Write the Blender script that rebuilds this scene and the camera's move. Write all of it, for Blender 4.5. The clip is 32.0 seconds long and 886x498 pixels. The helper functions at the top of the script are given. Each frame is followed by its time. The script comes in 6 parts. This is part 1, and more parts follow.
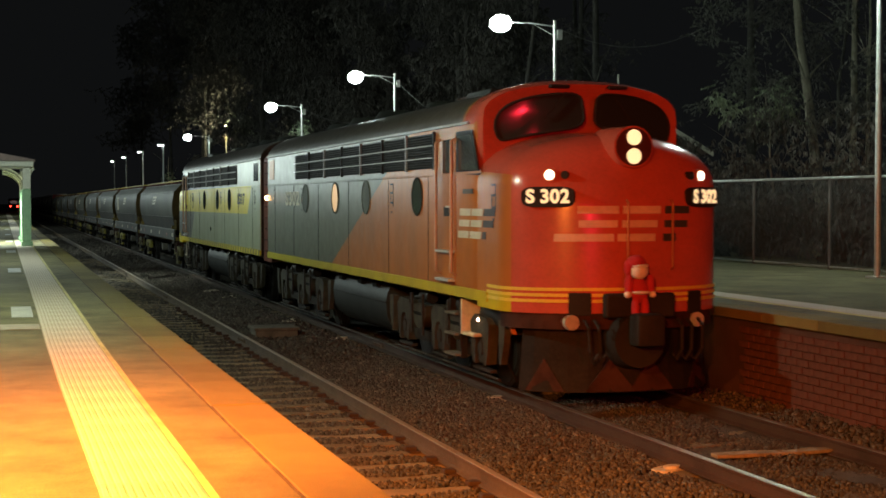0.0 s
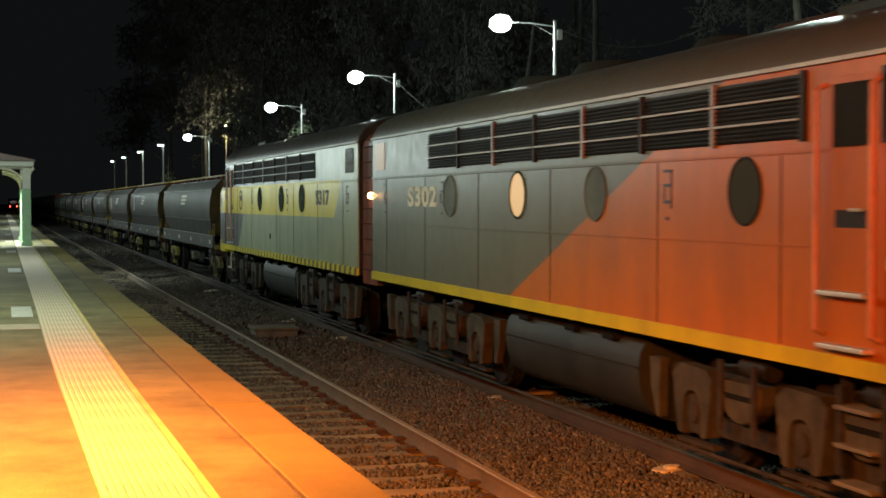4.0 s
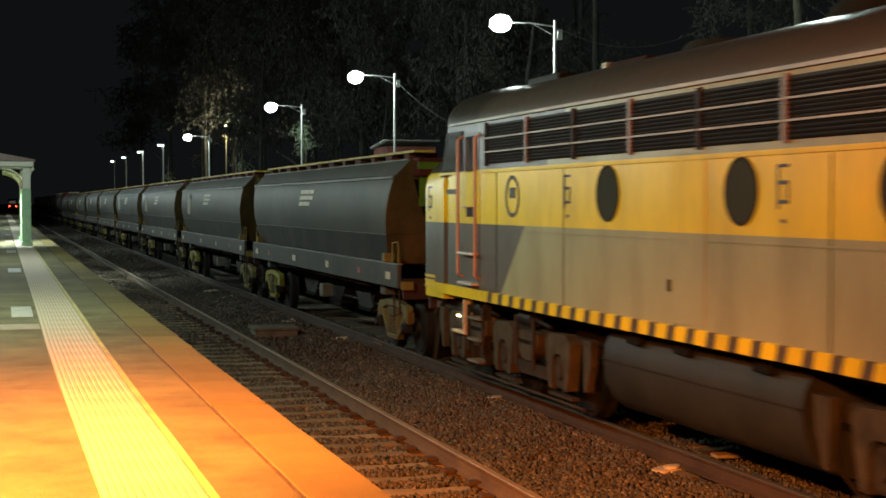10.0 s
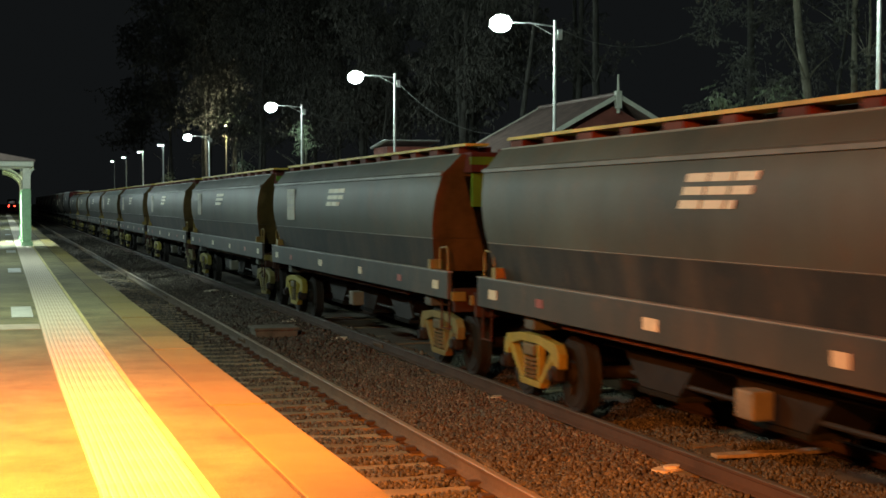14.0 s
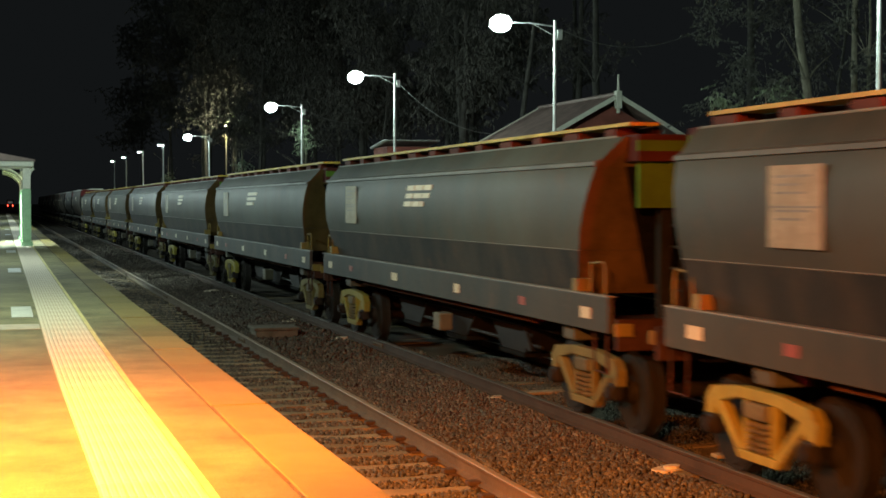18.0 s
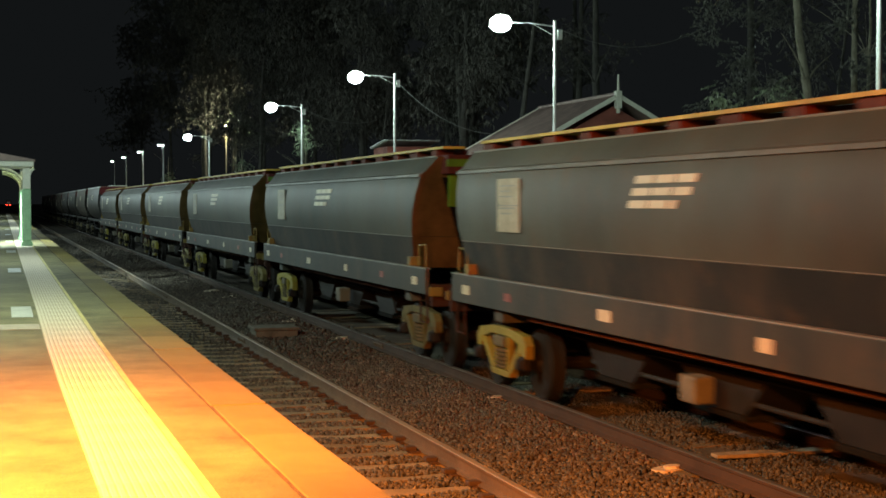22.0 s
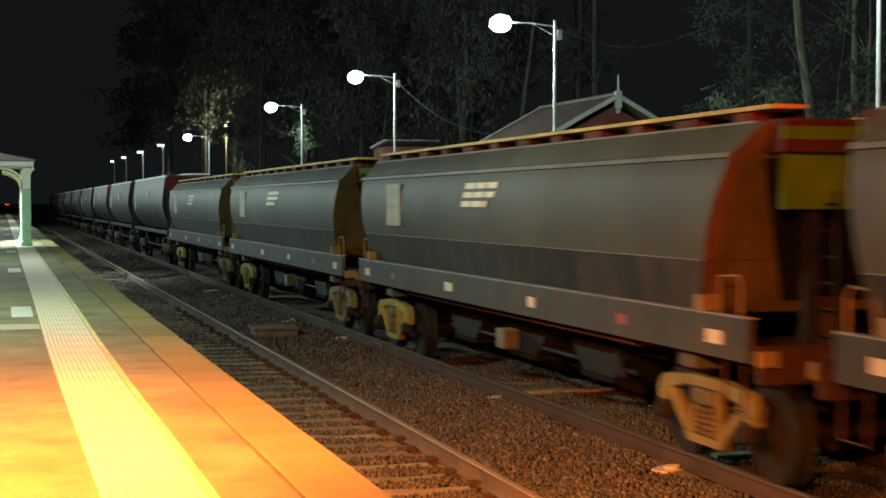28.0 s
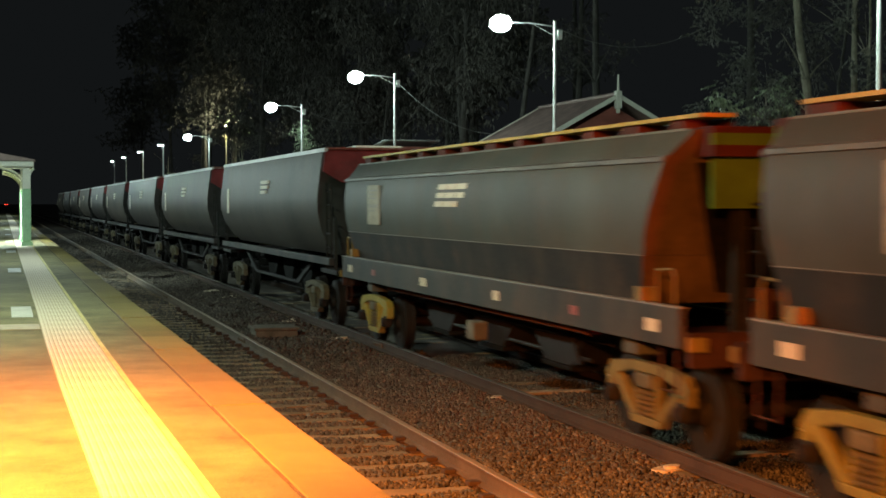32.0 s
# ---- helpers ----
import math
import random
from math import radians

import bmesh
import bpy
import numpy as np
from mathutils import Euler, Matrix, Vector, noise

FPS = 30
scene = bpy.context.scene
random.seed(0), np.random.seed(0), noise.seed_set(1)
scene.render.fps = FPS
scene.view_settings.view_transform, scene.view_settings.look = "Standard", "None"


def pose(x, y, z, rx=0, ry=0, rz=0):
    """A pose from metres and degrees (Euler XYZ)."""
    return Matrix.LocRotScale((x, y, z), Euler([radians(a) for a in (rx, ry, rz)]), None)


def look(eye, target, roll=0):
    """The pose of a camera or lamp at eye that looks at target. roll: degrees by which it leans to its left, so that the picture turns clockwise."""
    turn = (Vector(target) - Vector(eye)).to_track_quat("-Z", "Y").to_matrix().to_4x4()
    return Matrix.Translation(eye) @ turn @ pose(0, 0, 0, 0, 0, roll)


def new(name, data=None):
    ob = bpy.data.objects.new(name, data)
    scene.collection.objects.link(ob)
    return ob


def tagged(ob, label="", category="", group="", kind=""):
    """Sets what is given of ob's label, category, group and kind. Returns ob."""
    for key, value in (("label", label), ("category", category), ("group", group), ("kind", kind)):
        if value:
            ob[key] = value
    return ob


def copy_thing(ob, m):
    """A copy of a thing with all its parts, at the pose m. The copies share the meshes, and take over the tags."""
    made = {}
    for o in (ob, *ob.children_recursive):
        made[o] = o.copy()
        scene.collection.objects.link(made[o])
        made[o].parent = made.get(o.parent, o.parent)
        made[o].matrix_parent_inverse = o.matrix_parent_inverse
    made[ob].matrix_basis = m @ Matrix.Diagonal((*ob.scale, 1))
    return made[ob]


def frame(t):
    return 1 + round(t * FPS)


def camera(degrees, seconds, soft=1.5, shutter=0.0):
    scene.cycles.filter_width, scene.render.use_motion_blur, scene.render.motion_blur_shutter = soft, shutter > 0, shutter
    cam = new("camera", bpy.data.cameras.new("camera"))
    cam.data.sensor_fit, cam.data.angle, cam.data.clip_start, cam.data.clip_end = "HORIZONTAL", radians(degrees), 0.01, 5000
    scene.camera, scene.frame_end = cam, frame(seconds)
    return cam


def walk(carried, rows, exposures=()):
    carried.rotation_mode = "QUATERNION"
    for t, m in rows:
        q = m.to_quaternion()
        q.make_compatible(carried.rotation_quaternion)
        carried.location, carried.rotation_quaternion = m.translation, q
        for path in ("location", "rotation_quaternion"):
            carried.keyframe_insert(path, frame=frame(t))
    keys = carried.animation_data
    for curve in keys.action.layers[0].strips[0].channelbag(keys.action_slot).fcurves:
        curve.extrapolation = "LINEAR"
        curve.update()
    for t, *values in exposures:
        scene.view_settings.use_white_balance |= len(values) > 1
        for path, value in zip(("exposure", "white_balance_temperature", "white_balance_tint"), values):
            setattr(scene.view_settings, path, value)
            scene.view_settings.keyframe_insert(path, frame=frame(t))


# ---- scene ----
# The camera stands still on the platform; x runs across the tracks, y along them, z = 0 on the rail heads.
cam = camera(33.55, 32.0, soft=1.6, shutter=0.85)
EYE = (0.0, 0.0, 2.245)
AIM = (EYE[0] + math.sin(0.29111), EYE[1] + math.cos(0.29111), EYE[2] - 0.03115)
VIEW = look(EYE, AIM)
walk(cam, [(0, VIEW), (32, VIEW)], exposures=[(0, -0.09, 6500, 15), (6, -0.06, 6500, 15), (10, 0.02, 6500, 15), (12, 0.09, 6450, 14), (14, 0.31, 6250, 10), (17, 0.42, 6200, 9), (32, 0.42, 6200, 9)])

TRACK_A, TRACK_B, GAUGE = 3.07, 6.75, 1.60      # centre lines of the two tracks
SLEEPER_FIRST, SLEEPER_STEP = 6.4, 0.603
PLAT_Z = 1.0                                    # height of both platforms over the rails
NEAR_EDGE, FAR_EDGE = 1.55, 8.25
SPEED = (76.53098, 21.21694, -1.37093, -0.79444, -0.47331)


def travelled(t):
    """Metres that the goods train has rolled since the start; it gathers speed."""
    return sum(c * ((t / 16 - 1) ** (k + 1) - (-1) ** (k + 1)) for k, c in enumerate(SPEED))


# ---- night sky and lamps ----
world = bpy.data.worlds.new("night_sky")
scene.world = world
world.use_nodes = True
world.node_tree.nodes["Background"].inputs[0].default_value = (0.10, 0.112, 0.115, 1)
world.node_tree.nodes["Background"].inputs[1].default_value = 0.046

MERCURY = (0.80, 1.0, 0.84)
NEAR_WHITE = (0.84, 1.0, 0.70)
SODIUM = (1.0, 0.265, 0.035)


def lamp(name, place, watts, colour, size=0.25, aim=None, kind="POINT"):
    data = bpy.data.lights.new(name, kind)
    data.energy, data.color = watts, colour
    if kind == "AREA":
        data.shape, data.size = "DISK", size
    else:
        data.shadow_soft_size = size
    ob = new(name, data)
    ob.matrix_basis = look(place, aim) if aim else pose(*place)
    return ob


FAR_LAMPS = [(12.5, 21.4, 6.95), (12.5, 36.4, 6.95), (12.52, 52.9, 6.9), (12.5, 70.6, 6.9), (12.5, 104.0, 6.88)]
END_LAMPS = [(13.0, 125.4, 7.15), (13.0, 144.1, 7.2), (12.85, 162.2, 7.2), (12.85, 179.5, 7.25)]
for k, place in enumerate(FAR_LAMPS):
    lamp("platform_light", (place[0] - 0.04, place[1], place[2] - 0.04), 560 if k == 0 else 380, MERCURY, 0.12)
for place in END_LAMPS[:2]:
    lamp("platform_light", (place[0], place[1], place[2] - 0.25), 250, MERCURY, 0.12)
# The near platform's own lamps stand behind and beside the camera.
spot = lamp("sodium_light", (-2.3, 6.0, 4.3), 15800, SODIUM, 0.2, (-0.9, 7.7, 1.0), "SPOT")
spot.data.spot_size, spot.data.spot_blend = radians(94), 0.95
back = lamp("sodium_light", (-3.2, -3.6, 5.0), 8800, (1.0, 0.245, 0.034), 0.15, (3.2, 6.5, -0.5), "SPOT")
back.data.spot_size, back.data.spot_blend = radians(51), 0.45
# a red signal between the tracks, behind the camera, facing up the line
signal = lamp("signal_light", (4.6, -2.0, 3.1), 2300, (1.0, 0.02, 0.04), 0.1, (6.3, 14.0, 2.3), "SPOT")
signal.data.spot_size, signal.data.spot_blend = radians(24), 0.6
for y, watts in ((16.0, 1650), (33, 1250), (52, 1300), (76, 2100), (108, 1900), (150, 700)):
    lamp("near_platform_light", (-2.5, y, 5.6), watts, NEAR_WHITE if y < 20 else (0.80, 1.0, 0.92), 0.15)
shade_lamp = lamp("shelter_light", (-1.2, 48.0, 3.3), 2600, (0.82, 1.0, 0.9), 0.1, (-1.2, 47.99, 1.0), "SPOT")
shade_lamp.data.spot_size, shade_lamp.data.spot_blend = radians(144), 0.3


# ---- materials ----
class Graph:
    """A small helper for building node materials."""

    def __init__(self, name):
        self.mat = bpy.data.materials.new(name)
        self.mat.use_nodes = True
        self.nodes, self.links = self.mat.node_tree.nodes, self.mat.node_tree.links
        self.bsdf = self.nodes["Principled BSDF"]

    def node(self, kind, values=None, **props):
        n = self.nodes.new(kind)
        for k, v in props.items():
            setattr(n, k, v)
        for k, v in (values or {}).items():
            if isinstance(v, bpy.types.NodeSocket):
                self.links.new(v, n.inputs[k])
            else:
                n.inputs[k].default_value = v
        return n

    def math(self, op, a, b=0.0):
        return self.node("ShaderNodeMath", {0: a, 1: b}, operation=op).outputs[0]

    def mix(self, fac, a, b, blend="MIX"):
        n = self.node("ShaderNodeMix", data_type="RGBA", blend_type=blend)
        for i, v in ((0, fac), (6, a), (7, b)):
            if isinstance(v, bpy.types.NodeSocket):
                self.links.new(v, n.inputs[i])
            else:
                n.inputs[i].default_value = v if i == 0 else (*v, 1)
        return n.outputs[2]

    def coords(self):
        return self.node("ShaderNodeTexCoord").outputs["Object"]

    def noise(self, scale, detail=5.0, rough=0.6, vector=None):
        n = self.node("ShaderNodeTexNoise", {"Scale": scale, "Detail": detail, "Roughness": rough})
        self.links.new(vector if vector is not None else self.coords(), n.inputs["Vector"])
        return n.outputs["Fac"]

    def ramp(self, fac, stops):
        n = self.node("ShaderNodeValToRGB", {0: fac})
        while len(n.color_ramp.elements) < len(stops):
            n.color_ramp.elements.new(0.5)
        for e, (p, c) in zip(n.color_ramp.elements, stops):
            e.position, e.color = p, (*c, 1) if len(c) == 3 else c
        return n.outputs[0]

    def finish(self, colour, rough=0.7, metal=0.0, bump=None, height=0.01, strength=0.5):
        for key, v in (("Base Color", colour), ("Roughness", rough), ("Metallic", metal)):
            if isinstance(v, bpy.types.NodeSocket):
                self.links.new(v, self.bsdf.inputs[key])
            else:
                self.bsdf.inputs[key].default_value = (*v, 1) if key == "Base Color" else v
        if bump is not None:
            b = self.node("ShaderNodeBump", {"Height": bump, "Strength": strength, "Distance": height})
            self.links.new(b.outputs[0], self.bsdf.inputs["Normal"])
        return self.mat


def shade(c, k):
    return tuple(min(1.0, v * k) for v in c)


def surface(name, colour, rough=0.7, metal=0.0, spots=0.35, big=1.3, fine=25.0, height=0.004, dirt=(0.05, 0.04, 0.03), grime=0.25, island=False, each=False, gloss=0.5, sharp=False):
    """Colour with broad blotches, fine grain, some grime and a little relief."""
    g = Graph(name)
    g.bsdf.inputs["Specular IOR Level"].default_value = gloss
    broad, grain = g.noise(big, 6, 0.62), g.noise(fine, 4, 0.7)
    col = g.mix(g.ramp(broad, [(0.3, (0, 0, 0)), (0.7, (1, 1, 1))]), shade(colour, 1 - spots), shade(colour, 1 + spots * 0.5))
    col = g.mix(g.math("MULTIPLY", g.ramp(grain, [(0.48, (0, 0, 0)), (0.56, (1, 1, 1))] if sharp else [(0.45, (0, 0, 0)), (0.75, (1, 1, 1))]), grime), col, dirt)
    if each:
        r = g.node("ShaderNodeObjectInfo").outputs["Random"]
        col = g.mix(0.55, col, g.mix(r, shade(colour, 0.55), shade(colour, 1.35)))
    if island:
        r = g.node("ShaderNodeNewGeometry").outputs["Random Per Island"]
        col = g.mix(0.7, col, g.ramp(r, [(0.0, shade(colour, 0.45)), (0.6, colour), (0.92, shade(colour, 1.5)), (1.0, shade(colour, 2.4))]))
    return g.finish(col, g.math("ADD", g.math("MULTIPLY", grain, 0.25), rough - 0.12), metal, grain, height)


def glow(name, colour, strength):
    g = Graph(name)
    g.bsdf.inputs["Emission Color"].default_value = (*colour, 1)
    g.bsdf.inputs["Emission Strength"].default_value = strength
    return g.finish(shade(colour, 0.25), 0.4)


def glass(name, colour=(0.02, 0.025, 0.025)):
    g = Graph(name)
    smear = g.noise(3.0)
    g.bsdf.inputs["Specular IOR Level"].default_value = 0.6
    return g.finish(colour, g.math("ADD", g.math("MULTIPLY", smear, 0.15), 0.03))


def own_coords(g):
    """Object coordinates shifted by a chance amount, so that alike things weather differently."""
    shift = g.math("MULTIPLY", g.node("ShaderNodeObjectInfo").outputs["Random"], 60.0)
    return g.node("ShaderNodeVectorMath", {0: g.coords(), 1: g.node("ShaderNodeCombineXYZ", {0: 0.0, 1: shift, 2: 0.0}).outputs[0]}, operation="ADD").outputs[0]


def streaked(g, colour, amount=0.5, place=None):
    """Rain streaks and road dirt running down painted steel sides."""
    m = g.node("ShaderNodeMapping", {"Vector": place if place is not None else g.coords(), "Scale": (1.0, 0.75, 0.30)})
    run = g.noise(2.2, 6, 0.6, m.outputs[0])
    col = g.mix(g.math("MULTIPLY", g.ramp(run, [(0.42, (0, 0, 0)), (0.68, (1, 1, 1))]), amount), colour, (0.07, 0.055, 0.04))
    return col


def beyond(g, y, z, y0, z0, y1, z1):
    """1 where the point (along, up) lies ahead of the slanted line through two points."""
    k = (y1 - y0) / (z1 - z0)
    edge = g.math("ADD", g.math("MULTIPLY", z, k), y0 - k * z0)
    return g.math("GREATER_THAN", y, edge)


def band(g, v, lo, hi):
    return g.math("MULTIPLY", g.math("GREATER_THAN", v, lo), g.math("LESS_THAN", v, hi))


def livery(name, kind):
    """Locomotive paint. 'along' grows from the flat rear end towards the nose."""
    g = Graph(name)
    sep = g.node("ShaderNodeSeparateXYZ", {0: g.coords()})
    along, z = g.math("MULTIPLY", sep.outputs[1], -1.0), sep.outputs[2]
    grey, orange, roof, yellow, black = (0.265, 0.28, 0.20), (0.43, 0.125, 0.008), (0.10, 0.09, 0.08), (0.76, 0.605, 0.002), (0.07, 0.065, 0.055)
    if kind == "first":
        col = g.mix(beyond(g, along, z, 6.69, 1.28, 10.33, 2.70), shade(grey, 0.42), orange)
        high = g.math("MULTIPLY", g.math("GREATER_THAN", z, 3.2), g.math("LESS_THAN", along, 14.0))
        col = g.mix(high, col, shade(roof, 0.7))
        col = g.mix(band(g, z, 1.0, 1.215), col, shade(yellow, 0.7))
    else:
        col = g.mix(beyond(g, along, z, 12.3, 1.26, 11.6, 1.95), (0.305, 0.34, 0.215), (0.10, 0.11, 0.11))
        strip = g.math("MULTIPLY", band(g, z, 2.0, 2.64), beyond(g, along, z, 1.74, 2.02, 1.14, 2.65))
        col = g.mix(strip, col, yellow)
        cab = g.math("MULTIPLY", g.math("GREATER_THAN", z, 2.64), g.math("GREATER_THAN", along, 13.2))
        col = g.mix(cab, g.mix(g.math("GREATER_THAN", z, 3.2), col, shade(roof, 0.62)), shade(roof, 0.3))
        saw = g.math("GREATER_THAN", g.math("FRACT", g.math("MULTIPLY", g.math("ADD", along, g.math("MULTIPLY", z, 0.3)), 2.7)), 0.4)
        dash = g.math("MAXIMUM", saw, g.math("GREATER_THAN", along, 13.0))
        col = g.mix(band(g, z, 1.0, 1.215), col, g.mix(dash, black, yellow))
    col = streaked(g, g.mix(g.math("MULTIPLY", g.noise(1.1), 0.24), col, shade(roof, 0.9)), 0.3)
    grain = g.noise(40)
    dents = g.noise(1.6, 2)
    g.bsdf.inputs["Specular IOR Level"].default_value = 0.12
    return g.finish(col, g.math("ADD", g.math("MULTIPLY", g.noise(5.0), 0.25), 0.24), 0.0, g.math("ADD", g.math("MULTIPLY", grain, 0.004), dents), 0.006, 0.14)


def wagon_paint(name, colour):
    g = Graph(name)
    place = own_coords(g)
    cloud = g.ramp(g.noise(0.45, 4, 0.6, place), [(0.32, (0, 0, 0)), (0.68, (1, 1, 1))])
    col = streaked(g, g.mix(cloud, shade(colour, 0.66), shade(colour, 1.28)), 0.5, place)
    col = g.mix(g.math("MULTIPLY", g.ramp(g.noise(2.6, 6, 0.65, place), [(0.56, (0, 0, 0)), (0.70, (1, 1, 1))]), 0.35), col, (0.10, 0.06, 0.035))
    grain = g.noise(30)
    g.bsdf.inputs["Specular IOR Level"].default_value = 0.14
    return g.finish(col, g.math("ADD", g.math("MULTIPLY", grain, 0.25), 0.46), 0.0, g.math("ADD", g.noise(1.1, 2), g.math("MULTIPLY", grain, 0.05)), 0.012, 0.3)


M = {}
M["loco_first"], M["loco_second"] = livery("orange_grey_loco_paint", "first"), livery("yellow_silver_loco_paint", "second")
M["wagon"] = wagon_paint("grey_wagon_paint", (0.060, 0.065, 0.057))
# lower plates and old sills, a darker grey than the body above
M["wagon_low"] = wagon_paint("darker_lower_wagon_paint", (0.020, 0.0205, 0.020))
M["sill"] = wagon_paint("grey_sill_paint", (0.036, 0.039, 0.036))
M["old_wagon"] = wagon_paint("brown_grey_wagon_paint", (0.050, 0.045, 0.038))
M["end_yellow"] = surface("dull_ochre_end_paint", (0.104, 0.069, 0.026), 0.75, spots=0.4, big=2.5, gloss=0.15)
M["walk_yellow"] = surface("yellow_walkway_paint", (0.46, 0.33, 0.055), 0.6, spots=0.4, gloss=0.2)
M["bogie_yellow"] = surface("dirty_yellow_bogie_paint", (0.215, 0.185, 0.028), 0.65, spots=0.65, big=4, grime=0.55, each=True, gloss=0.25)
M["end_rail"] = surface("grimy_yellow_handrail_paint", (0.17, 0.125, 0.02), 0.65, spots=0.4)
M["bogie_grey"] = surface("brake_dust_grey_steel", (0.020, 0.0185, 0.016), 0.75, spots=0.7, big=3, grime=0.5, gloss=0.12)
M["bogie_cast"] = surface("dusty_brown_casting", (0.050, 0.045, 0.032), 0.8, spots=0.6, big=4, grime=0.5, gloss=0.12)
M["bogie_mid"] = surface("brown_dusted_steel", (0.030, 0.026, 0.021), 0.8, spots=0.7, big=4, grime=0.5, gloss=0.1)
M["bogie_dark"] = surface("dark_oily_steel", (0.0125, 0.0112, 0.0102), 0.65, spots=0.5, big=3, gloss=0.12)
M["rust"] = surface("rusty_red_steel", (0.042, 0.018, 0.013), 0.8, spots=0.55, big=4, gloss=0.12)
M["bracket"] = surface("red_brown_hood_paint", (0.062, 0.013, 0.012), 0.75, spots=0.4, gloss=0.12)
M["tan_bracket"] = surface("rusty_red_bracket_paint", (0.105, 0.032, 0.022), 0.75, spots=0.5, gloss=0.12)
M["rust_rail"] = surface("orange_rust_rail", (0.075, 0.031, 0.017), 0.8, spots=0.6, big=4, gloss=0.12)
M["beige"] = surface("dusty_beige_steel", (0.12, 0.11, 0.08), 0.75, spots=0.5, big=3)
M["old_end"] = surface("dark_grey_end_paint", (0.034, 0.033, 0.030), 0.7, spots=0.5, big=2, gloss=0.15)
M["cowl_red"] = surface("faded_red_cowl_paint", (0.14, 0.022, 0.022), 0.7, spots=0.4, big=3, gloss=0.15)
M["skirt"] = surface("yellow_green_hood_panel_paint", (0.075, 0.15, 0.012), 0.65, spots=0.4, gloss=0.15)
M["eave"] = surface("dull_grey_eave_strip", (0.115, 0.115, 0.105), 0.6, spots=0.4, gloss=0.2)
M["bogie_dull"] = surface("brake_dusted_ochre_bogie_paint", (0.135, 0.115, 0.042), 0.75, spots=0.65, big=4, grime=0.6, each=True, gloss=0.15)
M["bogie_tan"] = surface("dusty_tan_bogie_paint", (0.105, 0.092, 0.055), 0.75, spots=0.6, big=3, grime=0.6, gloss=0.12)
M["diaphragm"] = surface("red_rubber_diaphragm", (0.145, 0.050, 0.033), 0.4, spots=0.5, big=3)
M["reflector_red"] = surface("red_reflector", (0.24, 0.05, 0.03), 0.5)
M["trim_grey"] = surface("rubbed_grey_edge", (0.19, 0.19, 0.175), 0.5, spots=0.4)
M["orange"] = surface("orange_red_paint", (0.40, 0.10, 0.03), 0.35, spots=0.25)
M["placard"] = surface("sun_faded_notice_panel", (0.33, 0.305, 0.235), 0.6, spots=0.35, big=6, fine=40, gloss=0.15)
M["nose_paint"] = surface("glossy_orange_red_paint", (0.46, 0.085, 0.055), 0.22, spots=0.22, height=0.0008)
M["tank"] = surface("grey_fuel_tank_paint", (0.021, 0.023, 0.0205), 0.6, spots=0.5, gloss=0.12)
M["black"] = surface("black_rubber_and_steel", (0.02, 0.02, 0.02), 0.6, gloss=0.12)
# near-black steel; on the wagon ends it stands for a recess in shade
M["near_black"] = surface("near_black_steel", (0.006, 0.0065, 0.006), 0.9, gloss=0.05)
M["louvre"] = surface("dark_louvre_slats", (0.010, 0.009, 0.009), 0.8, gloss=0.12)
M["louvre_rail"] = surface("pale_grey_rail", (0.34, 0.34, 0.32), 0.5)
M["white"] = surface("weathered_white_paint", (0.52, 0.47, 0.34), 0.6, spots=0.3, big=5)
M["logo_pale"] = surface("cream_lettering_paint", (0.60, 0.55, 0.42), 0.6, spots=0.2)
M["logo_dark"] = surface("black_lettering_paint", (0.035, 0.035, 0.035), 0.6)
M["logo_salmon"] = surface("faded_salmon_paint", (0.62, 0.42, 0.33), 0.4, spots=0.2)
M["yellow"] = surface("chrome_yellow_paint", (0.66, 0.50, 0.04), 0.5, spots=0.2)
M["rail_pink"] = surface("handrail_paint", (0.45, 0.25, 0.15), 0.5)
M["glass"] = glass("dark_window_glass")
M["port_glass"] = glass("greenish_porthole_glass", (0.045, 0.058, 0.052))
M["plated"] = surface("dull_green_plated_port", (0.085, 0.098, 0.082), 0.6, spots=0.4, gloss=0.12)
M["lit_port"] = glow("lit_porthole_glass", (1.0, 0.60, 0.24), 0.6)
M["lit_window"] = glow("lit_cab_glass", (1.0, 0.60, 0.34), 0.15)
M["headlight"] = glow("headlight_glass", (1.0, 0.68, 0.32), 1.5)
M["marker"] = glow("marker_light_glass", (1.0, 0.82, 0.58), 4.0)
M["numeral"] = glow("lit_numeral_glass", (1.0, 0.70, 0.34), 1.15)
M["step_light"] = glow("step_lamp_glass", (1.0, 0.6, 0.28), 180.0)
M["rear_glow"] = glow("amber_lamp_glass", (1.0, 0.45, 0.13), 45.0)
M["tail_red"] = glow("red_tail_lamp", (1.0, 0.02, 0.01), 30.0)
M["mercury_glass"] = glow("mercury_lamp_glass", (0.82, 1.0, 0.93), 55.0)
M["street_glass"] = glow("street_lamp_glass", (1.0, 0.95, 0.6), 5.0)
M["rubble"] = surface("pale_broken_stone", (0.42, 0.37, 0.27), 0.85, spots=0.45, big=9, fine=60, gloss=0.12)
M["board"] = surface("weathered_board", (0.24, 0.205, 0.145), 0.85, spots=0.5, big=8, fine=60, gloss=0.12)
M["pit_lid"] = surface("dirty_concrete_lid", (0.125, 0.112, 0.085), 0.85, spots=0.4, big=5, fine=50, gloss=0.12)
M["rust_web"] = surface("brown_rusty_rail_web", (0.048, 0.030, 0.020), 0.75, spots=0.4, big=2, gloss=0.2)
M["coping"] = surface("worn_concrete_coping", (0.164, 0.132, 0.042), 0.8, spots=0.4, big=3.0, fine=120, height=0.006, dirt=(0.075, 0.06, 0.045), grime=0.45, each=True, gloss=0.15, sharp=True)
